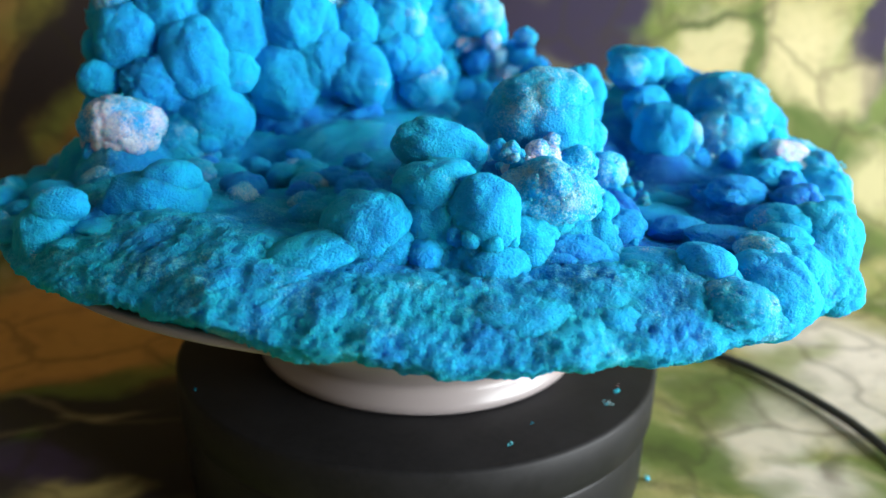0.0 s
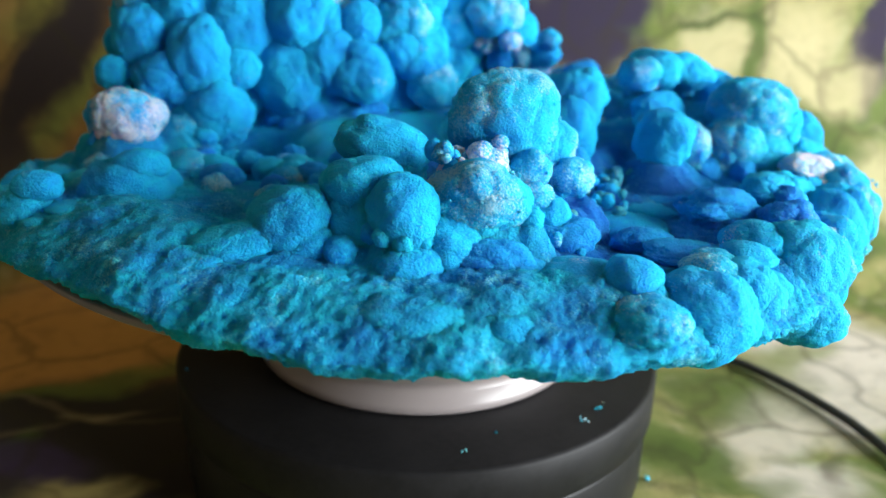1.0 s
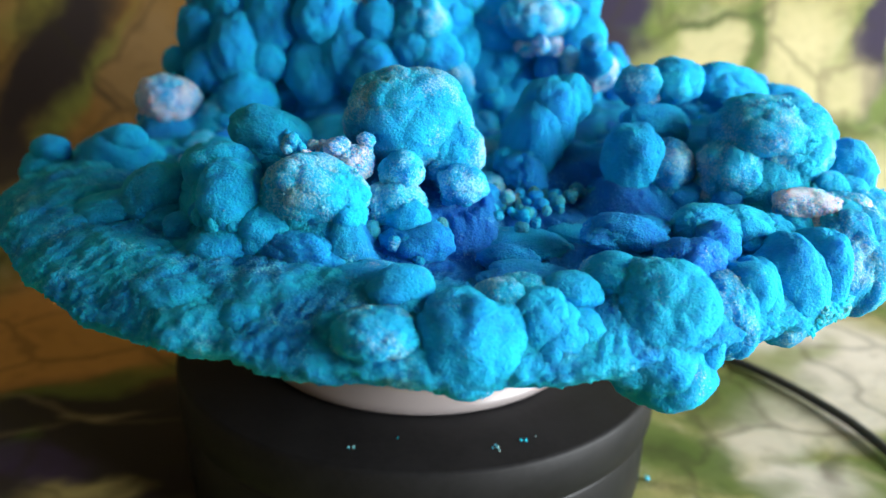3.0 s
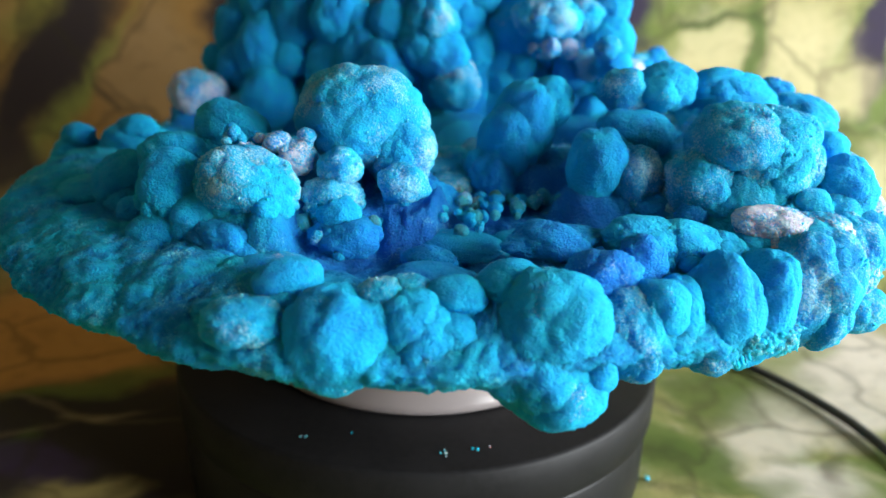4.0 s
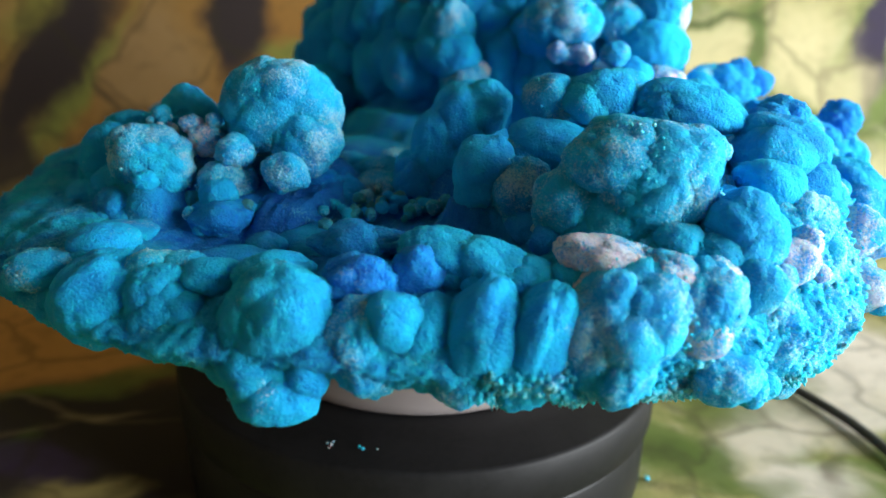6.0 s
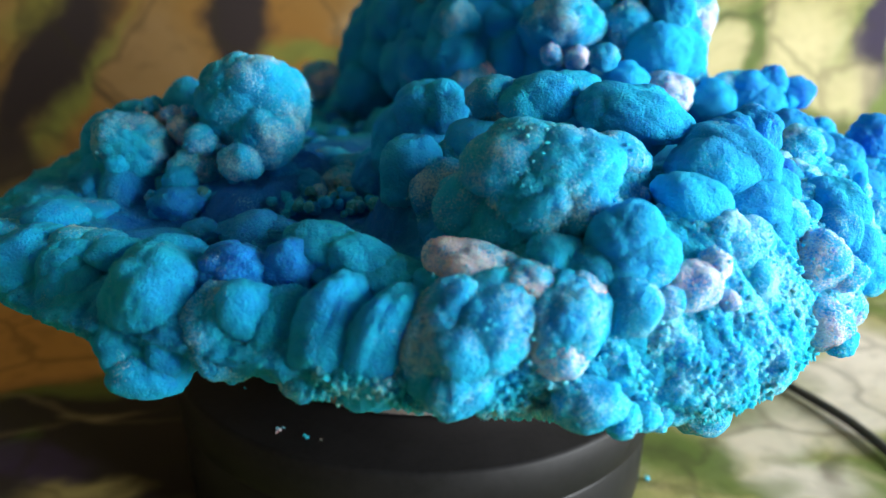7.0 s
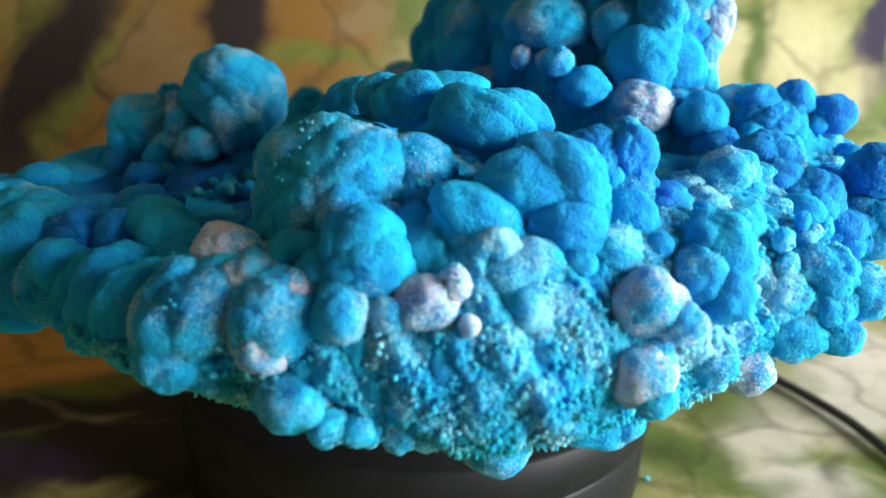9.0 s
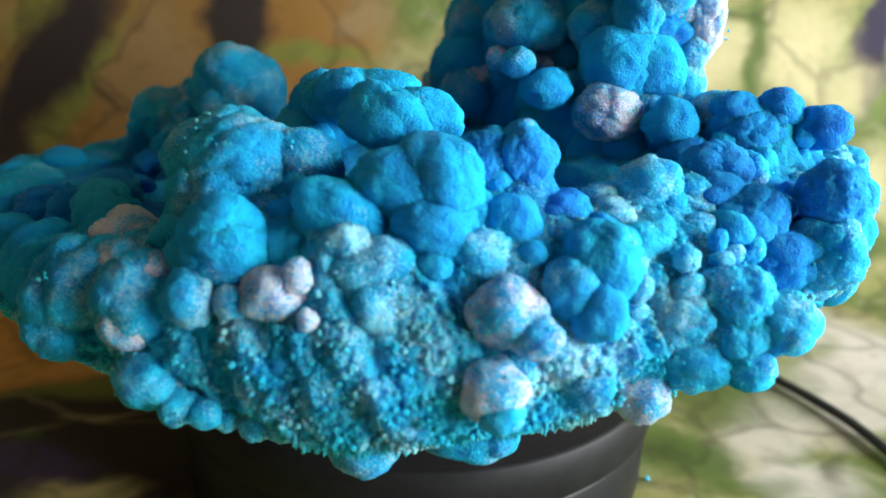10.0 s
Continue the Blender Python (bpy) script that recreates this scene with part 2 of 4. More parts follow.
structure("wall_north", box_mesh(-1.3, 0.85, 1.0, 1.1, FLOOR_Z - 0.1, 1.8), PLASTER, "unseen warm beige wall added to bounce light", "wall")
structure("wall_south", box_mesh(-1.3, 0.85, -1.7, -1.6, FLOOR_Z - 0.1, 1.8), PLASTER, "unseen warm beige wall added to bounce light", "wall")
WIN = (-0.74, 0.06, -0.03, 0.48)
east = bmesh.new()
for y0, y1, z0, z1 in ((-1.6, WIN[0], FLOOR_Z - 0.1, 1.8), (WIN[1], 1.0, FLOOR_Z - 0.1, 1.8), (WIN[0], WIN[1], FLOOR_Z - 0.1, WIN[2]), (WIN[0], WIN[1], WIN[3], 1.8)):
    bmesh.ops.create_cube(east, size=1, matrix=Matrix.LocRotScale((0.80, (y0 + y1) / 2, (z0 + z1) / 2), None, (0.1, y1 - y0, z1 - z0)))
structure("wall_east", east, PLASTER, "unseen beige wall added round the window opening", "wall")
window = tagged(new("window_1"), "white wooden window frame letting in daylight", "window", kind="structure")
for y0, y1, z0, z1 in ((WIN[0], WIN[0] + 0.05, WIN[2], WIN[3]), (WIN[1] - 0.05, WIN[1], WIN[2], WIN[3]), (WIN[0] + 0.05, WIN[1] - 0.05, WIN[2], WIN[2] + 0.05), (WIN[0] + 0.05, WIN[1] - 0.05, WIN[3] - 0.05, WIN[3])):
    mesh_object("window_frame", box_mesh(0.77, 0.81, y0, y1, z0, z1, 0.004), FRAME, window, False)

# ---- table and the printed cloth that lies on it and hangs up behind ----
table = tagged(new("table"), "dark wooden table under the printed cloth", "table")
part("tabletop", box_mesh(-0.6, 0.6, -0.55, 0.45, TABLE_Z - 0.034, TABLE_Z - 0.004, 0.003), WOOD, table)
for x in (-0.54, 0.54):
    for y in (-0.49, 0.39):
        part("leg", box_mesh(x - 0.03, x + 0.03, y - 0.03, y + 0.03, FLOOR_Z, TABLE_Z - 0.034, 0.003), WOOD, table)


def cloth_point(u, v):
    """Metres across and along the sheet; it bends up into the hanging part."""
    bend, rad = 0.115, 0.075
    arc = rad * math.pi / 2
    if v < bend:
        y, z = v, 0.0
    elif v < bend + arc:
        a = (v - bend) / rad
        y, z = bend + rad * math.sin(a), rad * (1 - math.cos(a))
    else:
        y, z = bend + rad, rad + v - bend - arc
    lift = 0.0016 * (0.5 + noise.noise((u * 9, v * 9, 3.1))) + 0.0009 * abs(noise.noise((u * 23 + v * 9, v * 17, 7.7)))
    fold = 0.004 * noise.noise((u * 6, v * 3, 1.7)) if v > bend else 0.0
    return u, y + fold, TABLE_Z + z + max(0.0, lift)


def cloth():
    bm = bmesh.new()
    uvl = bm.loops.layers.uv.new("UVMap")
    us, vs = np.linspace(-0.58, 0.58, 140), np.linspace(-0.53, 0.66, 140)
    grid = [[bm.verts.new(cloth_point(u, v)) for u in us] for v in vs]
    for j in range(len(vs) - 1):
        for i in range(len(us) - 1):
            f = bm.faces.new((grid[j][i], grid[j][i + 1], grid[j + 1][i + 1], grid[j + 1][i]))
            for loop, (a, b) in zip(f.loops, ((i, j), (i + 1, j), (i + 1, j + 1), (i, j + 1))):
                loop[uvl].uv = (us[a], vs[b])
    ob = mesh_object("printed_cloth", bm, CLOTH)
    tagged(ob, "green, yellow and violet leaf-print cloth covering the table", "cloth")
    return ob


cloth()
board = box_mesh(-0.59, 0.59, 0.205, 0.217, TABLE_Z - 0.004, TABLE_Z + 0.56, 0.002)
tagged(mesh_object("backing_board", board, WOOD), "wooden board standing behind the hanging cloth", "board")

# ---- turntable ----
turntable = tagged(new("turntable"), "black plastic electric display turntable on the cloth", "turntable")
part("base", spun([(69.5, -37), (71.5, -36), (71.8, -34), (71.8, -15.5), (71.0, -14.2), (30, -14.2)]), GLOSS_BLACK, turntable, "glossy black drum of the turntable")
plate = part("plate", spun([(64, -13.6), (72.6, -13.6), (73.2, -13.0), (73.2, -1.0), (72.4, -0.15), (71.6, 0.0), (30, 0.0)]), MATT_BLACK, turntable, "matt black revolving plate")

# ---- the specimen: a white dish grown over with blue crystal crust ----
specimen = tagged(new("crystal_specimen"), "white ceramic dish overgrown with knobbly blue mineral crystals", "mineral specimen")
part("dish", spun([(43.0, 0.2), (48.0, 0.2), (48.9, 1.0), (48.4, 3.0), (46.4, 5.2), (45.6, 6.6), (47.5, 9.0), (60, 18.5), (80, 29.5), (96, 39.5), (106, 44.5), (107.6, 46), (106, 46.8), (94, 41.5), (78, 33.5), (56, 21), (40, 12), (20, 10), (20, 6), (41, 6), (42.5, 4)], closed=True), GLAZE, specimen, "white glazed ceramic dish with a foot ring")


def bell(x, mid, half):
    return math.exp(-((x - mid) / half) ** 2)


def around(a, mid):
    return (a - mid + 180) % 360 - 180


def rim_profile(a):
    """The crust's section at a degrees round the dish: (r, z) from under the rim, over it and in to the middle."""
    ca, sa = math.cos(radians(a)), math.sin(radians(a))
    hang = bell(around(a, 24), 0, 26)
    gap = bell(around(a, -119), 0, 16)
    lobes = bell(around(a, -38), 0, 34)
    R = 114 + 1.8 * lobes + 3.5 * hang + 2.5 * noise.noise((ca * 3, sa * 3, 0)) - 5 * bell(around(a, 170), 0, 50) - 3.5 * bell(around(a, -112), 0, 28)
    low = 43.5 - 9.5 * hang + 2.2 * noise.noise((ca * 6, sa * 6, 5)) + 4.0 * gap
    ridge = 1 / (1 + math.exp(-around(a, 0) / 3.5)) / (1 + math.exp((around(a, 118)) / 5)) if around(a, 58) > -120 else 0.0
    high = 52.5 + 2.0 * lobes + 13.5 * ridge + 5 * bell(around(a, 80), 0, 24) + 4 * bell(around(a, -120), 0, 22) + 2 * noise.noise((ca * 4, sa * 4, 9))
    left = bell(around(a, -150), 0, 30)
    return [(R - 16, low + 2), (R - 5, low - 0.5), (R - 0.5, low + 3), (R + 0.8 + ridge, (low + high) / 2 - 3 * ridge), (R - 4 - 3 * ridge, high - 1), (R - 12 - 2 * ridge, high + 2.5 + ridge), (R - 21, high + 3.5 + left * 2), (R - 34, 56.5 + ridge * 7 + left * 4), (62, 56 + ridge * 6 + left * 3), (42, 59), (22, 62), (4, 62)]


def top_z(r, a):
    prof = rim_profile(a)[4:]
    for (r1, z1), (r0, z0) in zip(prof, prof[1:]):
        if r0 <= r <= r1:
            return z0 + (z1 - z0) * (r - r0) / (r1 - r0)
    return prof[0][1] if r > prof[0][0] else prof[-1][1]


KNOBS = []
BALLS = {}


def ball(level):
    if level not in BALLS:
        bm = bmesh.new()
        bmesh.ops.create_icosphere(bm, subdivisions=level, radius=1)
        bm.verts.ensure_lookup_table()
        BALLS[level] = ([v.co.copy() for v in bm.verts], [tuple(v.index for v in f.verts) for f in bm.faces])
        bm.free()
    return BALLS[level]


ROUGH = {"crystalline_crust": 1.8, "speckled_crust": 1.2, "whitened_crust": 1.4, "deep_blue_crust": 1.6, "nodule_crust": 1.2, "blue_crust": 0.85, "turquoise_crust": 1.0}


POOL = {}


def lump(x, y, z, ra, rb, rc, turn, material, name="knob", joined=False, lean=0.0):
    """One knob of crust: centre and half-axes in millimetres, turned about the upright and leaning sideways by so many degrees."""
    size = (ra + rb + rc) / 3
    verts, faces = ball(5 if size > 6.2 else 4 if size > 2.0 else 3)
    ct, st = math.cos(radians(turn)), math.sin(radians(turn))
    cl, sl = math.cos(radians(lean)), math.sin(radians(lean))
    k = ROUGH[material.name]
    seed = Vector((x * 0.37, y * 0.41, z * 0.29))
    grain = 0.22 * k / (size + 3)
    out = []
    for v in verts:
        q = v * (0.36 * size ** 0.62) + seed
        near, far = noise.voronoi(q + 0.3 * noise.noise_vector(q * 1.5))[0][:2]
        d = 0.15 * noise.noise(v * 1.1 + seed) + 0.06 * noise.noise(v * 2.2 + seed) + 0.08 * k * (0.30 - near * near) - 0.045 * k * math.exp(-(far - near) / 0.09)
        w = v * size
        g1, g2 = noise.voronoi(w * 0.34 + seed)[0][:2]
        h1 = noise.voronoi(w * 0.85 + seed)[0][0]
        d += grain * (1.1 * (0.3 - g1 * g1) - 0.9 * math.exp(-(g2 - g1) / 0.10) + 0.9 * (0.3 - h1 * h1) + 0.6 * noise.noise(w * 1.7 + seed))
        s = 1.0 + d
        X, Y, Z = v.x * ra * s, v.y * rb * s, v.z * rc * s
        X, Z = cl * X - sl * Z, sl * X + cl * Z
        out.append(((x + ct * X - st * Y) / 1000, (y + st * X + ct * Y) / 1000, (z + Z) / 1000))
    KNOBS.append((x, y, z, ra, rb, rc, material))
    if name == "knob" and (joined or sum(1 for o in specimen.children if o.name.startswith("knob")) >= 290):
        vs, fs = POOL.setdefault(material, ([], []))
        n = len(vs)
        vs.extend(out)
        fs.extend(tuple(n + i for i in f) for f in faces)
        return None
    me = bpy.data.meshes.new(name)
    me.from_pydata(out, [], faces)
    me.shade_smooth()
    me.materials.append(material)
    ob = new(name, me)
    ob.parent = specimen
    return ob


def free(x, y, z, r, share=0.62):
    return all((x - k[0]) ** 2 + (y - k[1]) ** 2 + (z - k[2]) ** 2 > (share * (r + (k[3] + k[4] + k[5]) / 3)) ** 2 for k in KNOBS)


# knobs on the face of the tower
lump(-52.1, -5.0, 92.5, 10.0, 9.3, 10.8, 10, B)
lump(-67.0, -7.1, 95.1, 9.9, 8.9, 9.9, 10, B)
lump(-77.3, -10.4, 89.5, 9.9, 9.0, 9.9, 10, B)
lump(-37.0, -3.1, 93.7, 6.7, 6.4, 7.5, 10, B)
lump(-28.3, 0.6, 93.9, 5.4, 5.6, 7.1, 10, B)
lump(-19.4, 4.6, 94.0, 6.8, 6.3, 7.2, 10, B)
lump(-9.3, 15.2, 94.7, 6.7, 6.2, 7.1, 10, P)
lump(-4.8, 10.7, 86.2, 9.6, 7.9, 7.9, 10, B)
lump(-18.9, 2.3, 81.5, 10.2, 8.8, 9.4, 10, B)
lump(-31.4, -0.7, 83.6, 7.7, 6.9, 7.7, 10, B)
lump(-51.5, -9.9, 82.4, 7.0, 6.3, 7.0, 10, B)
lump(-84.5, -16.8, 79.7, 5.7, 4.8, 5.0, 10, B)
lump(-70.7, -12.4, 79.9, 8.4, 7.1, 7.5, 10, D)
lump(0.2, 12.7, 77.2, 8.0, 7.0, 7.5, 10, P)
lump(2.1, 35.7, 94.3, 10.4, 9.0, 9.5, 10, B)
lump(19.9, 88.5, 77.1, 9.5, 7.1, 6.3, 88, D)
lump(-7.6, 8.1, 87.6, 7.8, 6.6, 6.9, 88, B)
lump(-60.2, -12.7, 82.9, 9.5, 9.9, 12.6, 88, B)
lump(-35.8, 0.5, 95.8, 11.3, 10.2, 11.3, 88, B)
lump(20.9, 60.6, 89.7, 9.1, 8.2, 9.1, 88, B)
lump(12.0, 38.8, 88.4, 3.6, 3.2, 3.6, 88, W)
lump(16.7, 49.1, 81.8, 5.6, 5.0, 5.6, 88, B)
lump(23.3, 73.4, 76.3, 5.6, 4.7, 4.9, 106, D)
lump(18.6, 83.1, 81.6, 7.0, 5.1, 4.2, 106, C)
lump(26.1, 59.9, 79.7, 7.9, 6.5, 6.6, 118, W)
lump(18.3, 67.1, 89.5, 7.9, 6.8, 7.2, 118, B)
lump(17.1, 44.6, 82.5, 5.7, 4.8, 5.0, 118, D)
lump(-29.0, 4.0, 84.9, 11.0, 9.9, 11.0, 118, B)

# knobs of the rim and of the slopes round the tower
lump(-74.8, -29.6, 69.2, 10.0, 9.6, 9.0, 9, W)
lump(-57.1, -59.5, 58.0, 11.9, 10.2, 8.3, 9, B)
lump(-54.0, -60.1, 64.7, 6.2, 5.3, 4.3, 9, B)
lump(-9.9, -82.8, 61.4, 9.2, 8.2, 7.2, 9, T, lean=28)
lump(-20.2, -87.6, 57.1, 11.0, 6.7, 4.8, 9, T, lean=14)
lump(-6.4, -85.2, 57.9, 6.1, 5.6, 5.1, 9, T)
lump(3.4, -77.7, 60.9, 7.9, 9.1, 10.1, 9, T, lean=8)
lump(8.3, -82.1, 57.4, 4.2, 4.5, 4.6, 9, T)
lump(15.4, -84.7, 55.4, 6.9, 4.6, 3.8, 9, T)
lump(4.0, -64.2, 73.2, 10.2, 6.9, 6.2, 9, T, lean=-12)
lump(3.8, -66.0, 67.9, 9.2, 7.8, 6.2, 9, T)
lump(2.8, -77.4, 68.2, 8.9, 7.7, 6.4, 9, T)
lump(0.8, -86.8, 57.1, 3.8, 3.8, 3.7, 9, B)
lump(25.2, -74.2, 66.5, 11.0, 9.1, 7.0, 9, P, lean=-8)
lump(19.1, -81.3, 58.8, 7.9, 7.0, 5.9, 9, B, lean=10)
lump(29.6, -81.9, 56.4, 9.8, 6.1, 4.5, 9, D, lean=-10)
lump(42.7, -61.8, 55.7, 7.3, 6.1, 4.8, 9, D, lean=8)
lump(38.8, -61.3, 60.6, 4.6, 4.4, 4.0, 9, B)
lump(59.0, -54.2, 53.9, 6.7, 4.2, 3.2, 9, D, lean=5)
lump(77.8, -40.1, 59.4, 8.8, 5.5, 4.2, 9, D, lean=-8)
lump(39.6, -96.2, 47.8, 5.4, 5.7, 5.9, 27, T)
lump(31.5, -99.6, 48.9, 6.4, 6.1, 5.6, 27, T)
lump(49.1, -94.9, 49.5, 5.9, 6.0, 6.0, 27, T)
lump(55.7, -87.7, 49.6, 6.5, 7.5, 8.4, 27, T)
lump(67.6, -84.2, 49.9, 9.9, 9.7, 9.2, 27, B)
lump(78.2, -74.3, 49.3, 7.4, 7.3, 7.1, 27, B)
lump(90.5, -56.5, 52.0, 10.5, 10.2, 9.7, 54, T)
lump(95.2, -58.8, 40.9, 8.0, 6.9, 5.7, 54, B)
lump(89.1, -62.3, 45.8, 7.1, 7.1, 6.9, 54, T, lean=20)
lump(97.9, -53.9, 46.1, 4.0, 4.7, 5.4, 54, B)
lump(75.6, -75.3, 52.3, 6.7, 6.5, 6.2, 54, B)
lump(80.2, -71.0, 48.6, 6.1, 6.6, 7.0, 54, B)
lump(91.7, -59.1, 43.5, 9.5, 8.7, 7.7, 83, T, lean=-15)
lump(98.5, -44.2, 48.6, 6.6, 8.0, 9.2, 54, P, lean=8)
lump(101.7, -40.4, 54.2, 5.1, 5.4, 5.5, 54, B)
lump(101.6, -34.3, 49.5, 5.6, 7.2, 8.6, 54, B)
lump(104.9, -26.1, 50.3, 7.8, 9.4, 10.7, 54, B, lean=-12)
lump(107.2, -31.1, 45.6, 5.6, 5.4, 5.1, 54, P)
lump(109.1, -18.1, 49.9, 6.0, 9.3, 12.3, 54, B, lean=-14)
lump(111.8, -8.8, 51.9, 7.6, 9.8, 11.8, 54, P, lean=-16)
lump(117.6, -7.4, 48.8, 5.5, 6.4, 7.1, 54, P, lean=-10)
lump(106.2, -1.5, 60.9, 11.5, 6.9, 4.9, 54, W, lean=-12)
lump(111.5, 5.6, 58.9, 8.1, 7.0, 5.9, 54, W, lean=-25)
lump(115.1, 9.4, 55.8, 6.7, 7.8, 8.6, 54, P, lean=-15)
lump(118.0, 13.5, 43.5, 6.4, 5.7, 4.9, 54, C, lean=15)
lump(91.5, -43.2, 57.3, 7.8, 6.4, 5.0, 54, D, lean=5)
lump(92.9, -33.6, 58.1, 5.4, 5.4, 5.3, 54, D)
lump(90.2, -27.3, 60.4, 9.0, 5.9, 4.9, 54, T, lean=-10)
lump(95.5, -20.8, 59.1, 9.0, 6.0, 5.1, 54, T, lean=-18)
lump(99.2, -15.7, 55.3, 8.0, 7.5, 6.9, 54, T, lean=-20)
lump(77.0, -39.3, 59.7, 10.9, 5.8, 2.7, 54, D, lean=5)
lump(108.0, 20.9, 66.3, 6.7, 7.2, 7.4, 54, B, lean=-15)
lump(108.3, 16.9, 61.1, 7.3, 6.7, 6.0, 54, P, lean=-15)
lump(72.4, -4.4, 65.6, 7.0, 7.6, 8.0, 54, P)
lump(80.2, -0.3, 57.7, 10.5, 7.1, 6.2, 54, D, lean=-10)
lump(93.2, 2.8, 60.7, 8.7, 7.3, 5.9, 54, B, lean=-15)
lump(66.4, -9.9, 68.5, 6.9, 8.1, 9.1, 54, B)
lump(86.4, 1.2, 65.3, 9.4, 9.5, 9.4, 54, P)
lump(91.3, 9.1, 74.3, 13.5, 11.5, 9.3, 54, P, lean=-8)
lump(97.7, 14.1, 70.8, 8.0, 8.5, 8.8, 54, P)
lump(95.2, 7.6, 68.8, 7.6, 7.3, 6.8, 54, P)
lump(65.8, 17.3, 84.2, 7.6, 6.9, 6.1, 54, B)
lump(59.9, 8.4, 83.1, 6.5, 6.1, 5.5, 54, P)
lump(75.9, 32.1, 82.4, 12.0, 7.5, 5.9, 54, B, lean=-8)
lump(86.7, 48.4, 76.5, 10.4, 7.1, 6.3, 54, B, lean=-18)
lump(91.4, 50.1, 68.6, 8.4, 7.4, 6.3, 54, B, lean=-15)
lump(39.7, -9.4, 68.4, 7.7, 10.1, 12.2, 54, B, lean=-12)
lump(41.3, -4.4, 74.8, 8.6, 9.6, 10.5, 54, B, lean=-15)
lump(45.2, -1.0, 79.0, 6.4, 6.6, 6.6, 54, B)
lump(41.4, -15.3, 61.4, 6.4, 6.9, 7.2, 54, D)
lump(66.2, 6.0, 73.8, 10.0, 6.6, 5.7, 54, B, lean=-8)
lump(64.0, -0.5, 71.5, 5.5, 4.8, 4.0, 54, P)
lump(26.8, -44.3, 77.0, 14.4, 13.1, 11.6, 54, P)
lump(35.3, -41.2, 70.8, 8.4, 8.4, 8.3, 54, P, lean=-20)
lump(25.8, -48.2, 80.3, 9.5, 9.0, 8.3, 54, P)
lump(27.2, -74.1, 66.3, 11.4, 7.7, 6.7, 54, P, lean=-28)
lump(26.1, -61.9, 70.2, 4.0, 4.0, 4.0, 54, W)
lump(23.9, -65.1, 73.6, 2.9, 2.6, 2.3, 54, W)
lump(27.5, -60.4, 75.0, 2.0, 1.9, 1.8, 54, W)
lump(41.2, -61.1, 56.5, 7.6, 5.1, 4.4, 54, D)
lump(33.8, -59.1, 61.8, 7.2, 6.4, 5.4, 54, C)
lump(34.0, -56.7, 69.0, 4.9, 4.6, 4.1, 54, C)
lump(42.7, -46.9, 65.6, 5.7, 5.1, 4.3, 54, C)
lump(37.0, -35.1, 58.6, 10.7, 6.6, 5.0, 54, D, lean=-10)
lump(33.4, -41.3, 57.3, 6.5, 5.5, 4.4, 54, D)
lump(11.7, -82.2, 63.5, 7.5, 8.4, 9.1, 54, B, lean=15)
lump(19.8, -78.6, 54.7, 11.6, 7.8, 6.7, 54, B, lean=-10)
lump(15.0, -86.6, 55.4, 8.1, 6.7, 5.1, 54, B)
lump(-34.2, 7.3, 61.8, 16.4, 16.0, 15.3, 9, D)
lump(-18.8, 5.7, 59.5, 11.4, 12.2, 12.6, 9, D)
lump(-40.8, -3.3, 52.4, 8.7, 8.2, 7.5, 9, N)
lump(-69.4, -14.3, 78.0, 10.5, 9.7, 8.7, 9, D)
lump(-56.0, -14.4, 69.3, 9.9, 10.2, 10.4, 9, B)
lump(-63.3, -17.8, 61.5, 10.6, 10.6, 10.4, 9, P)
lump(18.1, -101.6, 50.9, 11.9, 6.9, 4.5, 9, T)
lump(-3.6, -95.2, 52.2, 12.1, 6.9, 4.1, 9, T, lean=6)
lump(-29.2, -93.2, 53.3, 13.7, 7.6, 4.2, 9, T, lean=12)
lump(6.0, -104.6, 49.1, 8.8, 5.2, 3.6, 9, B, lean=5)
lump(34.9, -100.0, 49.9, 6.2, 5.3, 4.3, 9, B, lean=-5)
lump(-15.4, -98.3, 48.1, 9.9, 5.8, 3.9, 9, B, lean=10)
lump(-76.5, -68.7, 53.3, 7.9, 8.2, 8.3, 9, T)
lump(-73.7, -69.4, 60.8, 5.6, 4.7, 3.7, 9, T)
lump(94.6, 13.1, 75.1, 11.7, 10.1, 8.4, 111, P, lean=12)
lump(98.7, 9.8, 70.7, 7.5, 7.1, 6.7, 111, P, lean=30)
lump(89.9, 24.2, 77.0, 7.3, 6.0, 4.5, 111, P, lean=-10)
lump(109.0, 22.3, 65.1, 7.4, 6.9, 6.3, 111, T, lean=8)
lump(115.1, 20.1, 58.5, 4.6, 5.0, 5.3, 111, P, lean=-8)
lump(110.0, 32.3, 60.0, 5.6, 5.2, 4.7, 111, W, lean=20)
lump(109.2, 36.2, 63.1, 2.8, 2.9, 3.1, 111, W)
lump(110.7, 39.2, 57.2, 1.8, 1.9, 2.0, 111, W)
lump(113.4, 26.9, 58.6, 3.1, 3.0, 2.9, 111, P)
lump(89.0, 44.0, 73.7, 9.3, 8.4, 7.4, 111, B, lean=-10)
lump(97.1, 36.9, 70.4, 8.7, 7.1, 5.4, 111, B, lean=-28)
lump(85.2, 53.8, 70.0, 4.9, 4.8, 4.6, 111, B)
lump(83.1, 60.2, 68.9, 5.6, 5.4, 5.0, 111, B)
lump(77.3, 53.0, 77.1, 6.6, 6.3, 5.9, 111, D)
lump(74.8, 59.0, 77.7, 6.0, 6.3, 6.5, 111, D)
lump(80.6, 74.9, 63.5, 7.6, 7.7, 7.6, 111, T)
lump(87.4, 65.8, 65.4, 2.8, 2.7, 2.5, 111, T)
lump(88.0, 72.9, 61.2, 4.7, 4.9, 5.0, 111, P, lean=10)
lump(87.7, 77.8, 58.0, 4.5, 4.7, 4.8, 111, T)
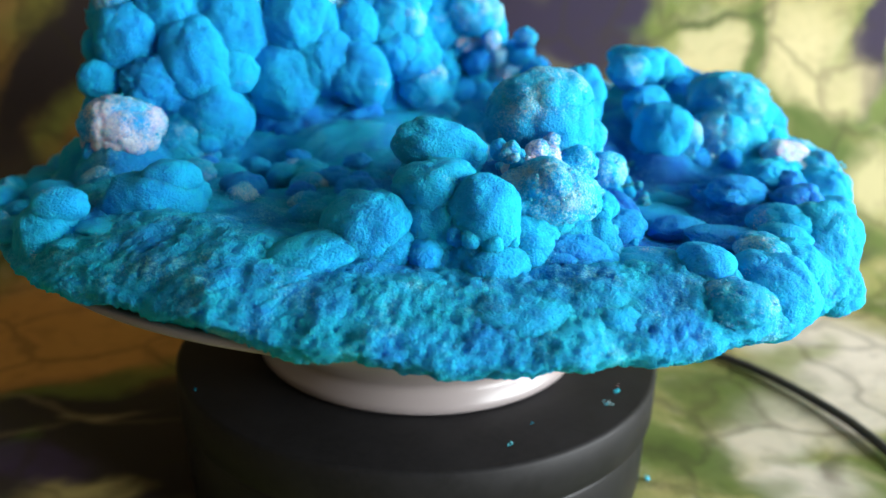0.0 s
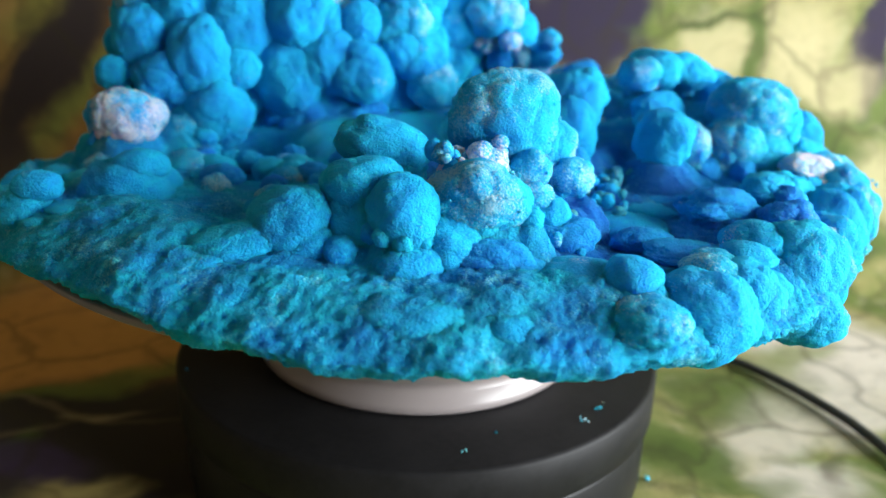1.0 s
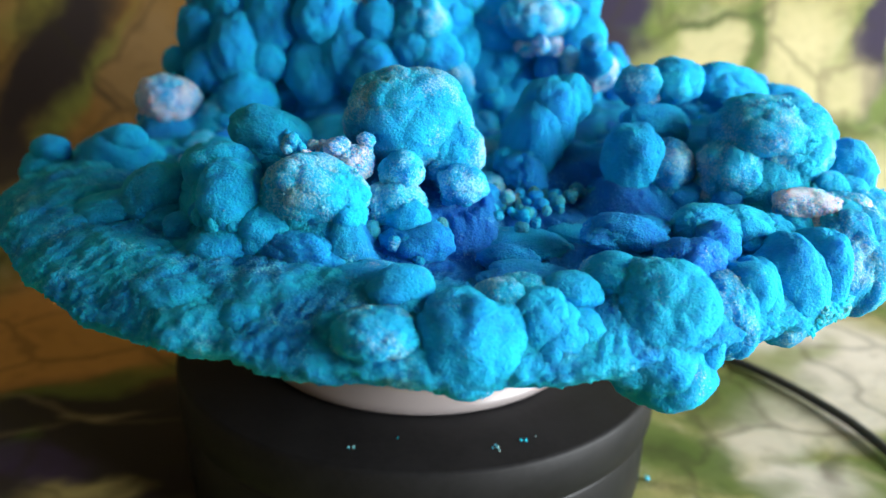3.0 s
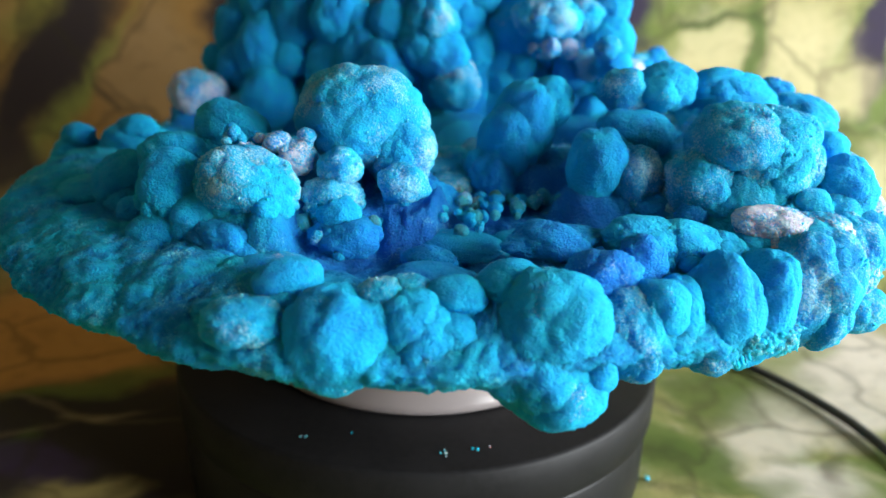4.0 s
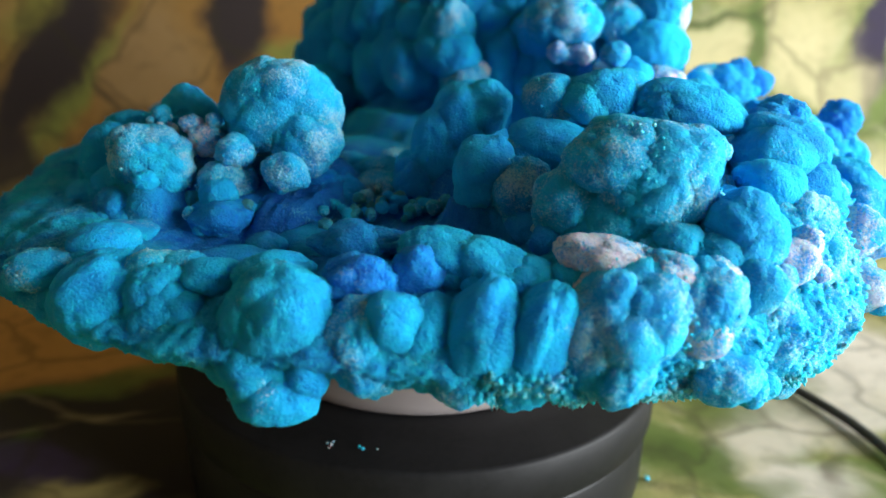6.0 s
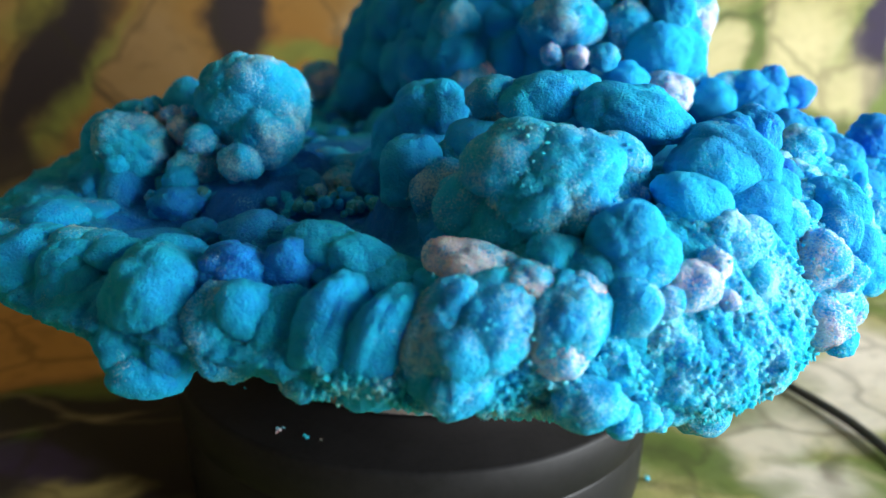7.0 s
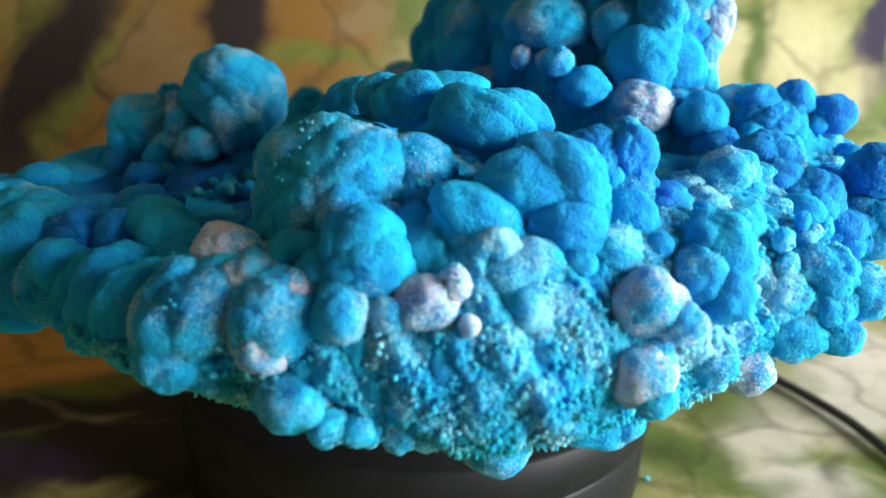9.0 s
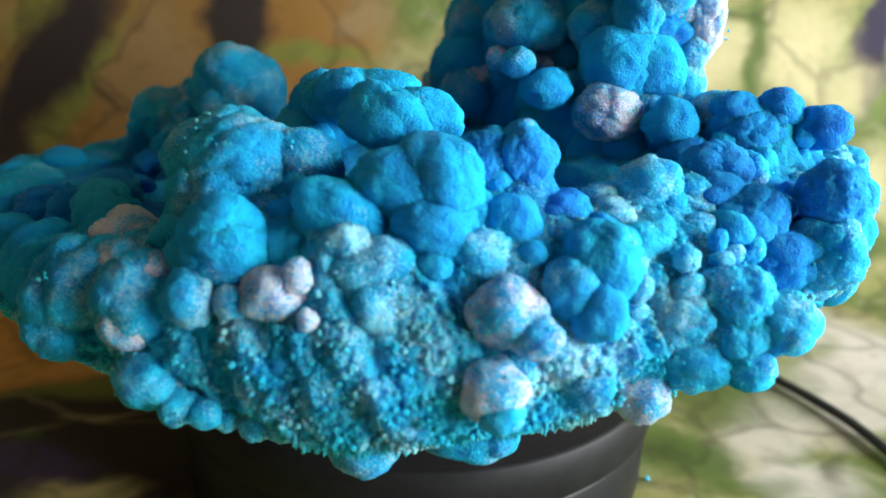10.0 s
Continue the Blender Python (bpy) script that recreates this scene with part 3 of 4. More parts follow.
lump(94.9, 64.9, 58.2, 6.5, 6.3, 5.8, 111, W)
lump(95.7, 70.5, 55.6, 4.2, 4.0, 3.7, 111, W)
lump(99.2, 65.3, 46.9, 5.6, 5.7, 5.6, 111, W)
lump(101.4, 67.6, 44.6, 3.8, 3.5, 3.1, 111, P)
lump(100.7, 42.7, 30.5, 6.3, 5.5, 4.7, 111, P)
lump(93.4, 58.7, 32.7, 7.2, 4.5, 3.4, 111, P)
lump(91.8, 63.7, 33.6, 3.8, 3.4, 2.9, 111, P)
lump(101.1, 44.7, 63.9, 8.0, 5.4, 4.7, 111, C, lean=10)
lump(102.0, 46.6, 58.3, 5.9, 5.6, 5.2, 111, C)
lump(102.2, 40.8, 67.0, 4.3, 4.0, 3.7, 111, C)
lump(89.7, 51.2, 66.0, 3.6, 3.9, 4.2, 111, B)
lump(97.7, 26.1, 67.5, 4.6, 4.3, 4.0, 111, B)
lump(27.4, 60.6, 80.5, 7.5, 6.8, 6.0, 111, W, lean=-12)
lump(63.2, 22.5, 85.4, 8.5, 5.3, 4.1, 111, T, lean=10)
lump(66.3, 14.0, 83.1, 6.1, 5.5, 4.8, 111, T)
lump(74.3, 29.7, 82.0, 7.5, 6.3, 5.1, 111, B)
lump(71.2, 37.5, 82.1, 7.5, 6.6, 5.6, 111, B, lean=-12)
lump(75.0, 35.6, 77.8, 5.8, 4.8, 3.7, 111, T)
lump(114.7, -3.3, 55.5, 10.4, 8.8, 7.0, 111, P, lean=40)
lump(117.8, -7.1, 53.5, 6.1, 6.0, 5.8, 111, P, lean=20)
lump(115.9, 8.2, 53.5, 6.0, 6.0, 5.8, 111, W)
lump(113.4, 12.1, 59.0, 5.3, 5.1, 4.9, 111, W, lean=20)
lump(105.5, -1.5, 59.5, 11.5, 6.5, 3.9, 111, W, lean=12)
lump(118.1, 19.0, 40.4, 3.8, 3.6, 3.3, 111, C)
lump(117.3, 23.6, 40.0, 2.9, 2.8, 2.6, 111, P)
lump(110.8, 28.6, 36.4, 3.0, 3.2, 3.3, 111, C)
lump(112.5, 23.8, 37.3, 2.8, 2.8, 2.7, 111, C)
lump(109.1, 33.3, 36.5, 3.6, 3.4, 3.1, 111, C)
lump(118.8, 12.1, 43.8, 4.8, 4.3, 3.8, 111, C, lean=-20)
lump(79.2, 84.1, 41.8, 5.1, 5.2, 5.2, 111, W)
lump(86.5, 76.6, 45.5, 4.7, 4.7, 4.6, 111, P)
lump(88.9, 71.5, 47.2, 3.0, 3.3, 3.4, 111, C)
lump(61.5, 78.1, 72.8, 6.1, 5.9, 5.5, 111, C)
lump(69.6, 73.7, 67.8, 5.3, 4.9, 4.5, 111, C)
lump(67.5, 79.3, 64.8, 6.1, 6.1, 5.9, 111, C)
lump(43.3, 86.3, 72.9, 7.2, 6.7, 6.1, 111, D)
lump(21.2, 89.0, 77.4, 8.2, 7.3, 6.2, 111, D)
lump(27.2, 78.9, 71.7, 6.3, 6.0, 5.6, 111, D)
lump(26.2, 74.3, 78.8, 6.0, 5.9, 5.6, 111, B)
lump(15.6, 103.7, 79.4, 6.0, 5.5, 4.8, 111, D)
lump(18.0, 94.7, 83.1, 5.2, 4.7, 4.0, 111, D)
lump(21.2, 86.5, 82.2, 6.0, 5.1, 4.0, 111, D)
lump(52.5, 94.2, 66.4, 8.2, 7.6, 6.9, 111, D)
lump(52.6, 100.5, 61.0, 7.7, 7.1, 6.4, 111, D)
lump(46.5, 107.6, 72.6, 6.5, 6.3, 5.9, 111, D)
lump(49.1, 108.1, 62.1, 7.0, 7.1, 7.1, 111, C)
lump(59.1, 84.9, 59.7, 6.7, 6.3, 5.7, 111, C)
lump(73.0, 87.6, 53.9, 7.1, 6.5, 5.9, 111, C)
lump(70.3, 96.3, 52.2, 6.2, 6.3, 6.3, 111, C)
lump(67.7, 103.4, 54.5, 6.0, 5.8, 5.5, 111, C)
lump(73.3, 99.6, 47.5, 4.9, 4.2, 3.5, 111, P, lean=10)
lump(74.7, 91.3, 47.7, 6.8, 6.0, 5.0, 111, C)
lump(79.2, 80.1, 47.6, 4.7, 4.6, 4.4, 111, C)
lump(68.8, 95.5, 57.9, 7.1, 6.5, 5.9, 111, C)
lump(57.6, 91.6, 55.6, 7.0, 6.8, 6.4, 111, C)
lump(10.7, 65.5, 91.5, 9.1, 9.1, 8.9, 111, B)
lump(8.9, 66.8, 101.9, 8.7, 7.6, 6.3, 111, W)
lump(6.4, 74.8, 99.0, 5.5, 7.3, 8.9, 111, W)
lump(14.9, 53.4, 97.0, 7.6, 7.1, 6.6, 111, P)
lump(33.0, 40.8, 89.8, 4.1, 3.9, 3.5, 111, P)
lump(31.7, 47.4, 84.5, 6.1, 5.4, 4.6, 111, B)
lump(8.3, 63.5, 96.7, 11.9, 10.5, 9.0, 83, D)
lump(15.1, 35.5, 97.2, 11.3, 9.4, 7.3, 83, P)
lump(23.5, 46.3, 83.8, 5.1, 5.0, 4.7, 83, P)
lump(21.8, 37.5, 89.0, 3.2, 3.2, 3.1, 83, W)
lump(20.8, 30.6, 89.4, 2.9, 3.0, 3.1, 83, W)
lump(-9.7, 11.1, 92.3, 8.9, 9.8, 10.5, 83, P)
lump(-8.1, 23.7, 95.5, 8.2, 8.7, 9.1, 83, B)
lump(-1.9, 13.2, 81.5, 7.4, 6.3, 5.2, 83, W, lean=10)
lump(-39.4, -1.3, 79.3, 9.3, 10.7, 11.9, 83, B)

# small knobs that crowd round the feet of the large ones
rng = random.Random(11)
for x, y, z, ra, rb, rc, m in list(KNOBS):
    size = (ra + rb + rc) / 3
    if size < 4.5 or z > 92:
        continue
    for _ in range(7):
        az, el = rng.uniform(0, 2 * math.pi), radians(rng.uniform(-60, -12))
        r = size * rng.uniform(0.24, 0.46)
        px, py, pz = x + 0.86 * ra * math.cos(az) * math.cos(el), y + 0.86 * rb * math.sin(az) * math.cos(el), z + 0.86 * rc * math.sin(el)
        rho = math.hypot(px, py)
        if rho > 104 or pz < 47 or pz > top_z(rho, math.degrees(math.atan2(py, px))) + 7 or not free(px, py, pz, r, 0.5):
            continue
        lump(px, py, pz, r, r * rng.uniform(0.8, 1.2), r * rng.uniform(0.75, 1.1), rng.uniform(0, 180), rng.choice((m, B, D, T) if rho < 100 else (m, B)), joined=True)

# ---- the tower in the middle of the dish: a wall of packed knobs that goes up above the view ----
FACE = [(-86, -16), (-66, -13), (-48, -9), (-30, -4), (-14, 2), (-2, 12), (7, 28), (14, 42), (24, 56), (27, 70), (14, 80)]
BACK = [(-80, 14), (-60, 22), (-42, 28), (-28, 38), (-20, 54), (-8, 72), (4, 82)]
rng = random.Random(5)


LOW = len(KNOBS)


def wall_of_knobs(line, inset, z0, z1, sizes, kinds, joined_over=104):
    """Rows of knobs up an upright sheet that follows line."""
    z = z0
    while z < z1:
        for (xa, ya), (xb, yb) in zip(line, line[1:]):
            n = max(1, int(math.hypot(xb - xa, yb - ya) / (1.45 * sizes[0])))
            for i in range(n):
                s = (i + rng.random()) / n
                r = rng.uniform(*sizes)
                lx, ly = yb - ya, xa - xb
                ln = math.hypot(lx, ly)
                off = -inset + rng.uniform(-2.5, 1.0) - 0.05 * (z - z0) - (16 * max(0.0, min(1.0, (78 - z) / 16)) if -50 < xa < 5 else 0.0)
                x, y, zz = xa + (xb - xa) * s + lx / ln * off, ya + (yb - ya) * s + ly / ln * off, z + rng.uniform(-2, 2)
                if free(x, y, zz, r, 0.55):
                    lump(x, y, zz, r, r * rng.uniform(0.8, 1.15), r * rng.uniform(0.85, 1.3), rng.uniform(0, 180), rng.choice(kinds), joined=z > joined_over)
        z += 1.35 * sizes[0]


wall_of_knobs(FACE, 5, 60, 126, (4.2, 7.2), (B, B, B, T, P, P, P))
wall_of_knobs(BACK[::-1], 4, 62, 126, (7.0, 9.0), (B, T, D), 0)
for x, y, z, ra, rb, rc, turn in ((-62, 3, 86, 20, 11, 40, 8), (-36, 10, 88, 20, 12, 40, 18), (-15, 22, 88, 18, 13, 40, 50), (-3, 44, 88, 20, 13, 40, 62), (6, 64, 88, 13, 9, 34, 70)):
    lump(x, y, z, ra, rb, rc, turn, B, "tower_core")

HIGH = len(KNOBS)
# ---- knobs that fill the rest of the crust ----
for i in range(2600):
    a, r = rng.uniform(-180, 180), 113 * math.sqrt(rng.random())
    x, y = r * math.cos(radians(a)), r * math.sin(radians(a))
    z = top_z(r, a)
    if r > 112 - 6 * bell(a, -112, 28) or r < 20:
        continue
    if -100 < a < -5 and 44 < r < 98:
        s, kinds, flat, keep = rng.uniform(8, 14), (D, B, D, B), 0.22, 0.10
    elif r < 66 and (a < -95 or a > 115):
        s, kinds, flat, keep = rng.uniform(3, 7), (B, T, D, P), 0.7, 0.35
    elif -150 < a < -60:
        s, kinds, flat, keep = rng.uniform(4, 9), (T, B, T), 0.25, 0.0 if a > -128 else 0.15
    elif -5 <= a < 115:
        s, kinds, flat, keep = rng.uniform(2.4, 6.5), ((B, C, C, P) if a < 38 else (D, C, B, C)), 0.72, 0.5 if a < 55 else 0.9
    else:
        s, kinds, flat, keep = rng.uniform(3.5, 8.5), (T, B, B, P), 0.6, 0.3
    if rng.random() < keep and free(x, y, z, s, 0.55):
        lump(x, y, z - (0.25 if flat < 0.5 else 0.1) * s, s, s * rng.uniform(0.75, 1.1), s * flat * rng.uniform(0.8, 1.2), rng.uniform(0, 180), rng.choice(kinds))
for i in range(700):
    a = rng.uniform(-180, 180)
    if -150 < a < 40:
        continue
    prof = rim_profile(a)
    lowz, highz = prof[1][1] + 2, prof[4][1]
    z = rng.uniform(lowz + 2.5, highz)
    r0 = prof[3][0] - 1.6 - 0.02 * (z - 0.5 * (lowz + highz)) ** 2
    s = rng.uniform(1.5, 3.3) if 0 < a < 62 else rng.uniform(3.6, 6.6)
    x, y = r0 * math.cos(radians(a)), r0 * math.sin(radians(a))
    if free(x, y, z, s, 0.6):
        kinds = (C, C, B, P) if 0 < a < 62 else (B, T, B, P)
        lump(x, y, z, s * rng.uniform(0.6, 1.0), s, s * rng.uniform(0.8, 1.2), a, rng.choice(kinds))


for x, y, z, spread, n, lo, hi in ((56, -8, 0, 10, 60, 0.9, 2.0), (48, -28, 0, 9, 34, 0.8, 1.8), (36, -56, 0, 8, 44, 0.8, 2.0), (30, -62, 0, 6, 20, 0.9, 2.2), (40, 6, 0, 9, 34, 0.9, 2.0), (19, -69, 73, 4, 12, 1.0, 2.4), (24, -62, 71, 4, 10, 0.8, 2.0), (11, 35, 88, 3, 8, 1.0, 1.9), (17, 41, 88, 3, 6, 1.0, 1.9)):
    for _ in range(n):
        r = rng.uniform(lo, hi)
        px, py = x + rng.gauss(0, 0.55) * spread, y + rng.gauss(0, 0.55) * spread
        pz = z + rng.uniform(-2, 2) if z else top_z(math.hypot(px, py), math.degrees(math.atan2(py, px))) + rng.uniform(0.2, 2.6)
        lump(px, py, pz, r, r * rng.uniform(0.8, 1.2), r * rng.uniform(0.8, 1.2), rng.uniform(0, 180), rng.choice((W, P, W, B) if z else (N, N, P, B)), "nodule")
NODULES = len(KNOBS)


def crust():
    """The sheet of crust that covers the dish, folds over its rim and climbs round the foot of each knob."""
    bm = bmesh.new()
    NA, rows = 900, []
    kn = np.array([k[:6] for k in KNOBS[:LOW] + KNOBS[HIGH:] if k[3] > 2.6 and k[2] < 84])
    kr, kz, kh = np.minimum(kn[:, 3], kn[:, 4]), kn[:, 2], kn[:, 5]
    for i in range(NA):
        a = 360 * i / NA
        ca, sa = math.cos(radians(a)), math.sin(radians(a))
        prof, ring = rim_profile(a), []
        for k, n in enumerate((9, 6, 9, 9, 7, 12, 15, 13, 14, 10, 8)):
            (r0, z0), (r1, z1) = prof[k], prof[k + 1]
            ring += [(r0 + (r1 - r0) * j / n, z0 + (z1 - z0) * j / n) for j in range(n)]
        for _ in range(4):
            ring = [ring[0]] + [tuple((ring[j - 1][q] + 2 * ring[j][q] + ring[j + 1][q]) / 4 for q in (0, 1)) for j in range(1, len(ring) - 1)] + [ring[-1]]
        rr = np.array([q[0] for q in ring])
        zz = np.array([q[1] for q in ring])
        zz = zz - 4.5 * np.exp(-((rr * ca - 56) ** 2 + (rr * sa + 56) ** 2) / 24 ** 2)
        d = np.hypot(rr[:, None] * ca - kn[None, :, 0], rr[:, None] * sa - kn[None, :, 1])
        skirt = (kz - 0.18 * kh)[None, :] - 1.9 * np.maximum(0, d - 0.74 * kr[None, :])
        reach = np.minimum(skirt.max(axis=1), zz + 7)
        up = np.where(np.arange(len(ring)) > 40, np.maximum(0, reach - zz), 0)
        kern = np.array([0.1, 0.2, 0.4, 0.2, 0.1])
        zz = zz + np.convolve(up, kern, mode="same")
        zz = zz - 24 * np.exp(-((rr * ca + 45) ** 2 + (rr * sa + 24) ** 2) / 10 ** 2) * (rr < 80)
        ring = list(zip(rr, zz))
        col = []
        for j, (r, z) in enumerate(ring):
            q0, q1 = ring[max(0, j - 1)], ring[min(len(ring) - 1, j + 1)]
            nr, nz = q1[1] - q0[1], q0[0] - q1[0]
            ln = math.hypot(nr, nz) or 1.0
            nr, nz = nr / ln, nz / ln
            p = Vector((r * ca, r * sa, z))
            f1, f2 = noise.voronoi(p * 0.10)[0][0], noise.voronoi(p * 0.30)[0][0]
            f3 = noise.voronoi(p * 0.8)[0][0]
            d = 1.0 * (0.3 - f1 * f1) + 0.55 * (0.3 - f2 * f2) + 0.7 * (0.3 - f3 * f3) + 1.0 * noise.noise(p * 0.13) + 0.5 * noise.noise(p * 0.5) + 0.4 * noise.noise(p * 1.2)
            if 10 < j < 40:
                d += 0.4 * (0.3 - f3 * f3) + 0.3 * noise.noise(p * 0.8)
            d *= 1.0 if nz > 0.35 or j < 41 else 0.45
            side = bell(around(a, 24), 0, 26) * (1 if 12 < j < 36 else 0)
            d += side * (2.2 * noise.noise((a * 0.35, z * 0.05, 2.0)) + 1.2 * noise.noise((a * 0.9, z * 0.12, 6.0)))
            d *= min(1.0, r / 30)
            col.append(bm.verts.new(((r + nr * d) * ca / 1000, (r + nr * d) * sa / 1000, (z + nz * d) / 1000)))
        rows.append(col)
    for i in range(NA):
        a, b = rows[i], rows[(i + 1) % NA]
        for j in range(len(a) - 1):
            bm.faces.new((a[j], b[j], b[j + 1], a[j + 1]))
    bm.faces.new([r[-1] for r in rows])
    bmesh.ops.recalc_face_normals(bm, faces=bm.faces)
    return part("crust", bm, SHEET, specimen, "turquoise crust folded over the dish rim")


crust()


def crystal_wall():
    """The granular side of the crust that hangs over the rim in upright ridges."""
    a0, a1, NA, NZ = -18.0, 68.0, 520, 110
    vs, fs = [], []
    for i in range(NA):
        a = a0 + (a1 - a0) * i / (NA - 1)
        ca, sa = math.cos(radians(a)), math.sin(radians(a))
        prof = rim_profile(a)[1:6]
        ends = min(1.0, (a - a0) / 5, (a1 - a) / 5)
        ragged = 1.4 * noise.noise((a * 0.8, 0, 4)) + 1.8 * abs(noise.noise((a * 3.1, 0, 8)))
        steps = [0.0]
        for (r0, z0), (r1, z1) in zip(prof, prof[1:]):
            steps.append(steps[-1] + math.hypot(r1 - r0, z1 - z0))
        for k in range(NZ):
            s = steps[-1] * k / (NZ - 1)
            q = max(0, min(3, next((n for n in range(4) if steps[n + 1] >= s), 3)))
            f = (s - steps[q]) / (steps[q + 1] - steps[q])
            r, z = prof[q][0] + (prof[q + 1][0] - prof[q][0]) * f, prof[q][1] + (prof[q + 1][1] - prof[q][1]) * f
            p = Vector((r * ca, r * sa, z))
            g1, g2 = noise.voronoi(p * 0.45)[0][0], noise.voronoi(p * 1.05)[0][0]
            slant = a + 0.25 * z + 2.5 * noise.noise(p * 0.12)
            d = 2.6 * noise.noise((slant * 0.35, z * 0.06, 2.0)) + 0.8 * noise.noise((slant * 0.8, z * 0.16, 6.0)) + 1.2 * (0.35 - g1 * g1) + 0.8 * (0.35 - g2 * g2) + 0.7 * noise.noise(p * 1.7)
            d = (d + 1.1) * ends - (1 - ends) * 2.5
            z -= ragged * (1 - k / (NZ - 1)) ** 3
            if k == 0:
                d -= 1.5
            vs.append(((r + d) * ca / 1000, (r + d) * sa / 1000, z / 1000))
    for i in range(NA - 1):
        for k in range(NZ - 1):
            n = i * NZ + k
            fs.append((n, n + NZ, n + NZ + 1, n + 1))
    me = bpy.data.meshes.new("crystal_wall")
    me.from_pydata(vs, [], fs)
    me.shade_smooth()
    me.materials.append(C)
    ob = new("crystal_wall", me)
    ob.parent = specimen
    tagged(ob, "granular pale blue crystal wall hanging over the rim")


crystal_wall()


def grains():
    """Fine crystal grains that fur the rough knobs and the hanging side of the crust."""
    base_v, base_f = ball(1)
    vs, fs = [], []

    def grain(p, s, way, stretch=0.35):
        n = len(vs)
        w = Vector(way).normalized()
        for v in base_v:
            q = v * (s * rng.uniform(0.65, 1.25))
            q = q + w * (q.dot(w) * stretch)
            vs.append(((p[0] + q.x) / 1000, (p[1] + q.y) / 1000, (p[2] + q.z) / 1000))
        fs.extend(tuple(n + i for i in f) for f in base_f)

    for x, y, z, ra, rb, rc, m in KNOBS:
        share = {C: 0.22, W: 0.12, P: 0.12}.get(m, 0)
        if z > 100 or not share:
            continue
        for _ in range(int(share * (ra + rb + rc) ** 2 * 0.4)):
            s, a = rng.uniform(-0.55, 1), rng.uniform(0, 2 * math.pi)
            c = math.sqrt(1 - s * s)
            w = (c * math.cos(a), c * math.sin(a), s)
            rm = (ra + rb) / 2
            grain((x + w[0] * rm * 0.98, y + w[1] * rm * 0.98, z + w[2] * rc * 0.98), rng.uniform(0.14, 0.42), w)
    for _ in range(900):
        a = rng.uniform(-16, 64)
        prof = rim_profile(a)
        f = rng.random()
        r, z = prof[1][0] + (prof[2][0] - prof[1][0]) * f, prof[1][1] + (prof[2][1] - prof[1][1]) * f
        ca, sa = math.cos(radians(a)), math.sin(radians(a))
        r += 2.4 * noise.noise((a * 0.35, z * 0.05, 2.0)) + rng.uniform(0.0, 1.2)
        grain((r * ca, r * sa, z - rng.uniform(0.0, 1.0)), rng.uniform(0.20, 0.42), (0.5 * ca, 0.5 * sa, -1), 2.2)
    for _ in range(2600):
        a = rng.uniform(-15, 66)
        prof = rim_profile(a)
        k, f = rng.randrange(1, 4), rng.random()
        r, z = prof[k][0] + (prof[k + 1][0] - prof[k][0]) * f, prof[k][1] + (prof[k + 1][1] - prof[k][1]) * f
        ca, sa = math.cos(radians(a)), math.sin(radians(a))
        slant = a + 0.25 * z
        r += 2.6 * noise.noise((slant * 0.35, z * 0.06, 2.0)) + rng.uniform(0.2, 1.5)
        grain((r * ca, r * sa, z), rng.uniform(0.35, 0.85), (ca, sa, 0.3), 0.7)
    me = bpy.data.meshes.new("crystal_fur")
    me.from_pydata(vs, [], fs)
    me.shade_smooth()
    me.materials.append(C)
    ob = new("crystal_fur", me)
    ob.parent = specimen
    tagged(ob, "pale blue crystal grains furring the crust", kind="stuff")


grains()

for material, (vs, fs) in POOL.items():
    me = bpy.data.meshes.new("packed_crust")
    me.from_pydata(vs, [], fs)
    me.shade_smooth()
    me.materials.append(material)
    ob = new("packed_crust", me)
    ob.parent = specimen
    tagged(ob, "packed small blue knobs of crust", kind="stuff")

CRUMBS = []


def crumb(r, a, size, material):
    """A crumb fallen on the revolving plate."""
    bm = bmesh.new()
    bmesh.ops.create_icosphere(bm, subdivisions=2, radius=size / 1000)
    for v in bm.verts:
        v.co *= 1 + 0.5 * noise.noise(v.co * 2600 + Vector((a, r, 0)))
        v.co += Vector((r * math.cos(radians(a)), r * math.sin(radians(a)), 0.75 * size)) / 1000
    ob = mesh_object("crumb", bm, material)
    tagged(ob, "tiny blue crystal crumb lying on the turntable plate", "crumb", "crumbs on the plate")
    CRUMBS.append(ob)


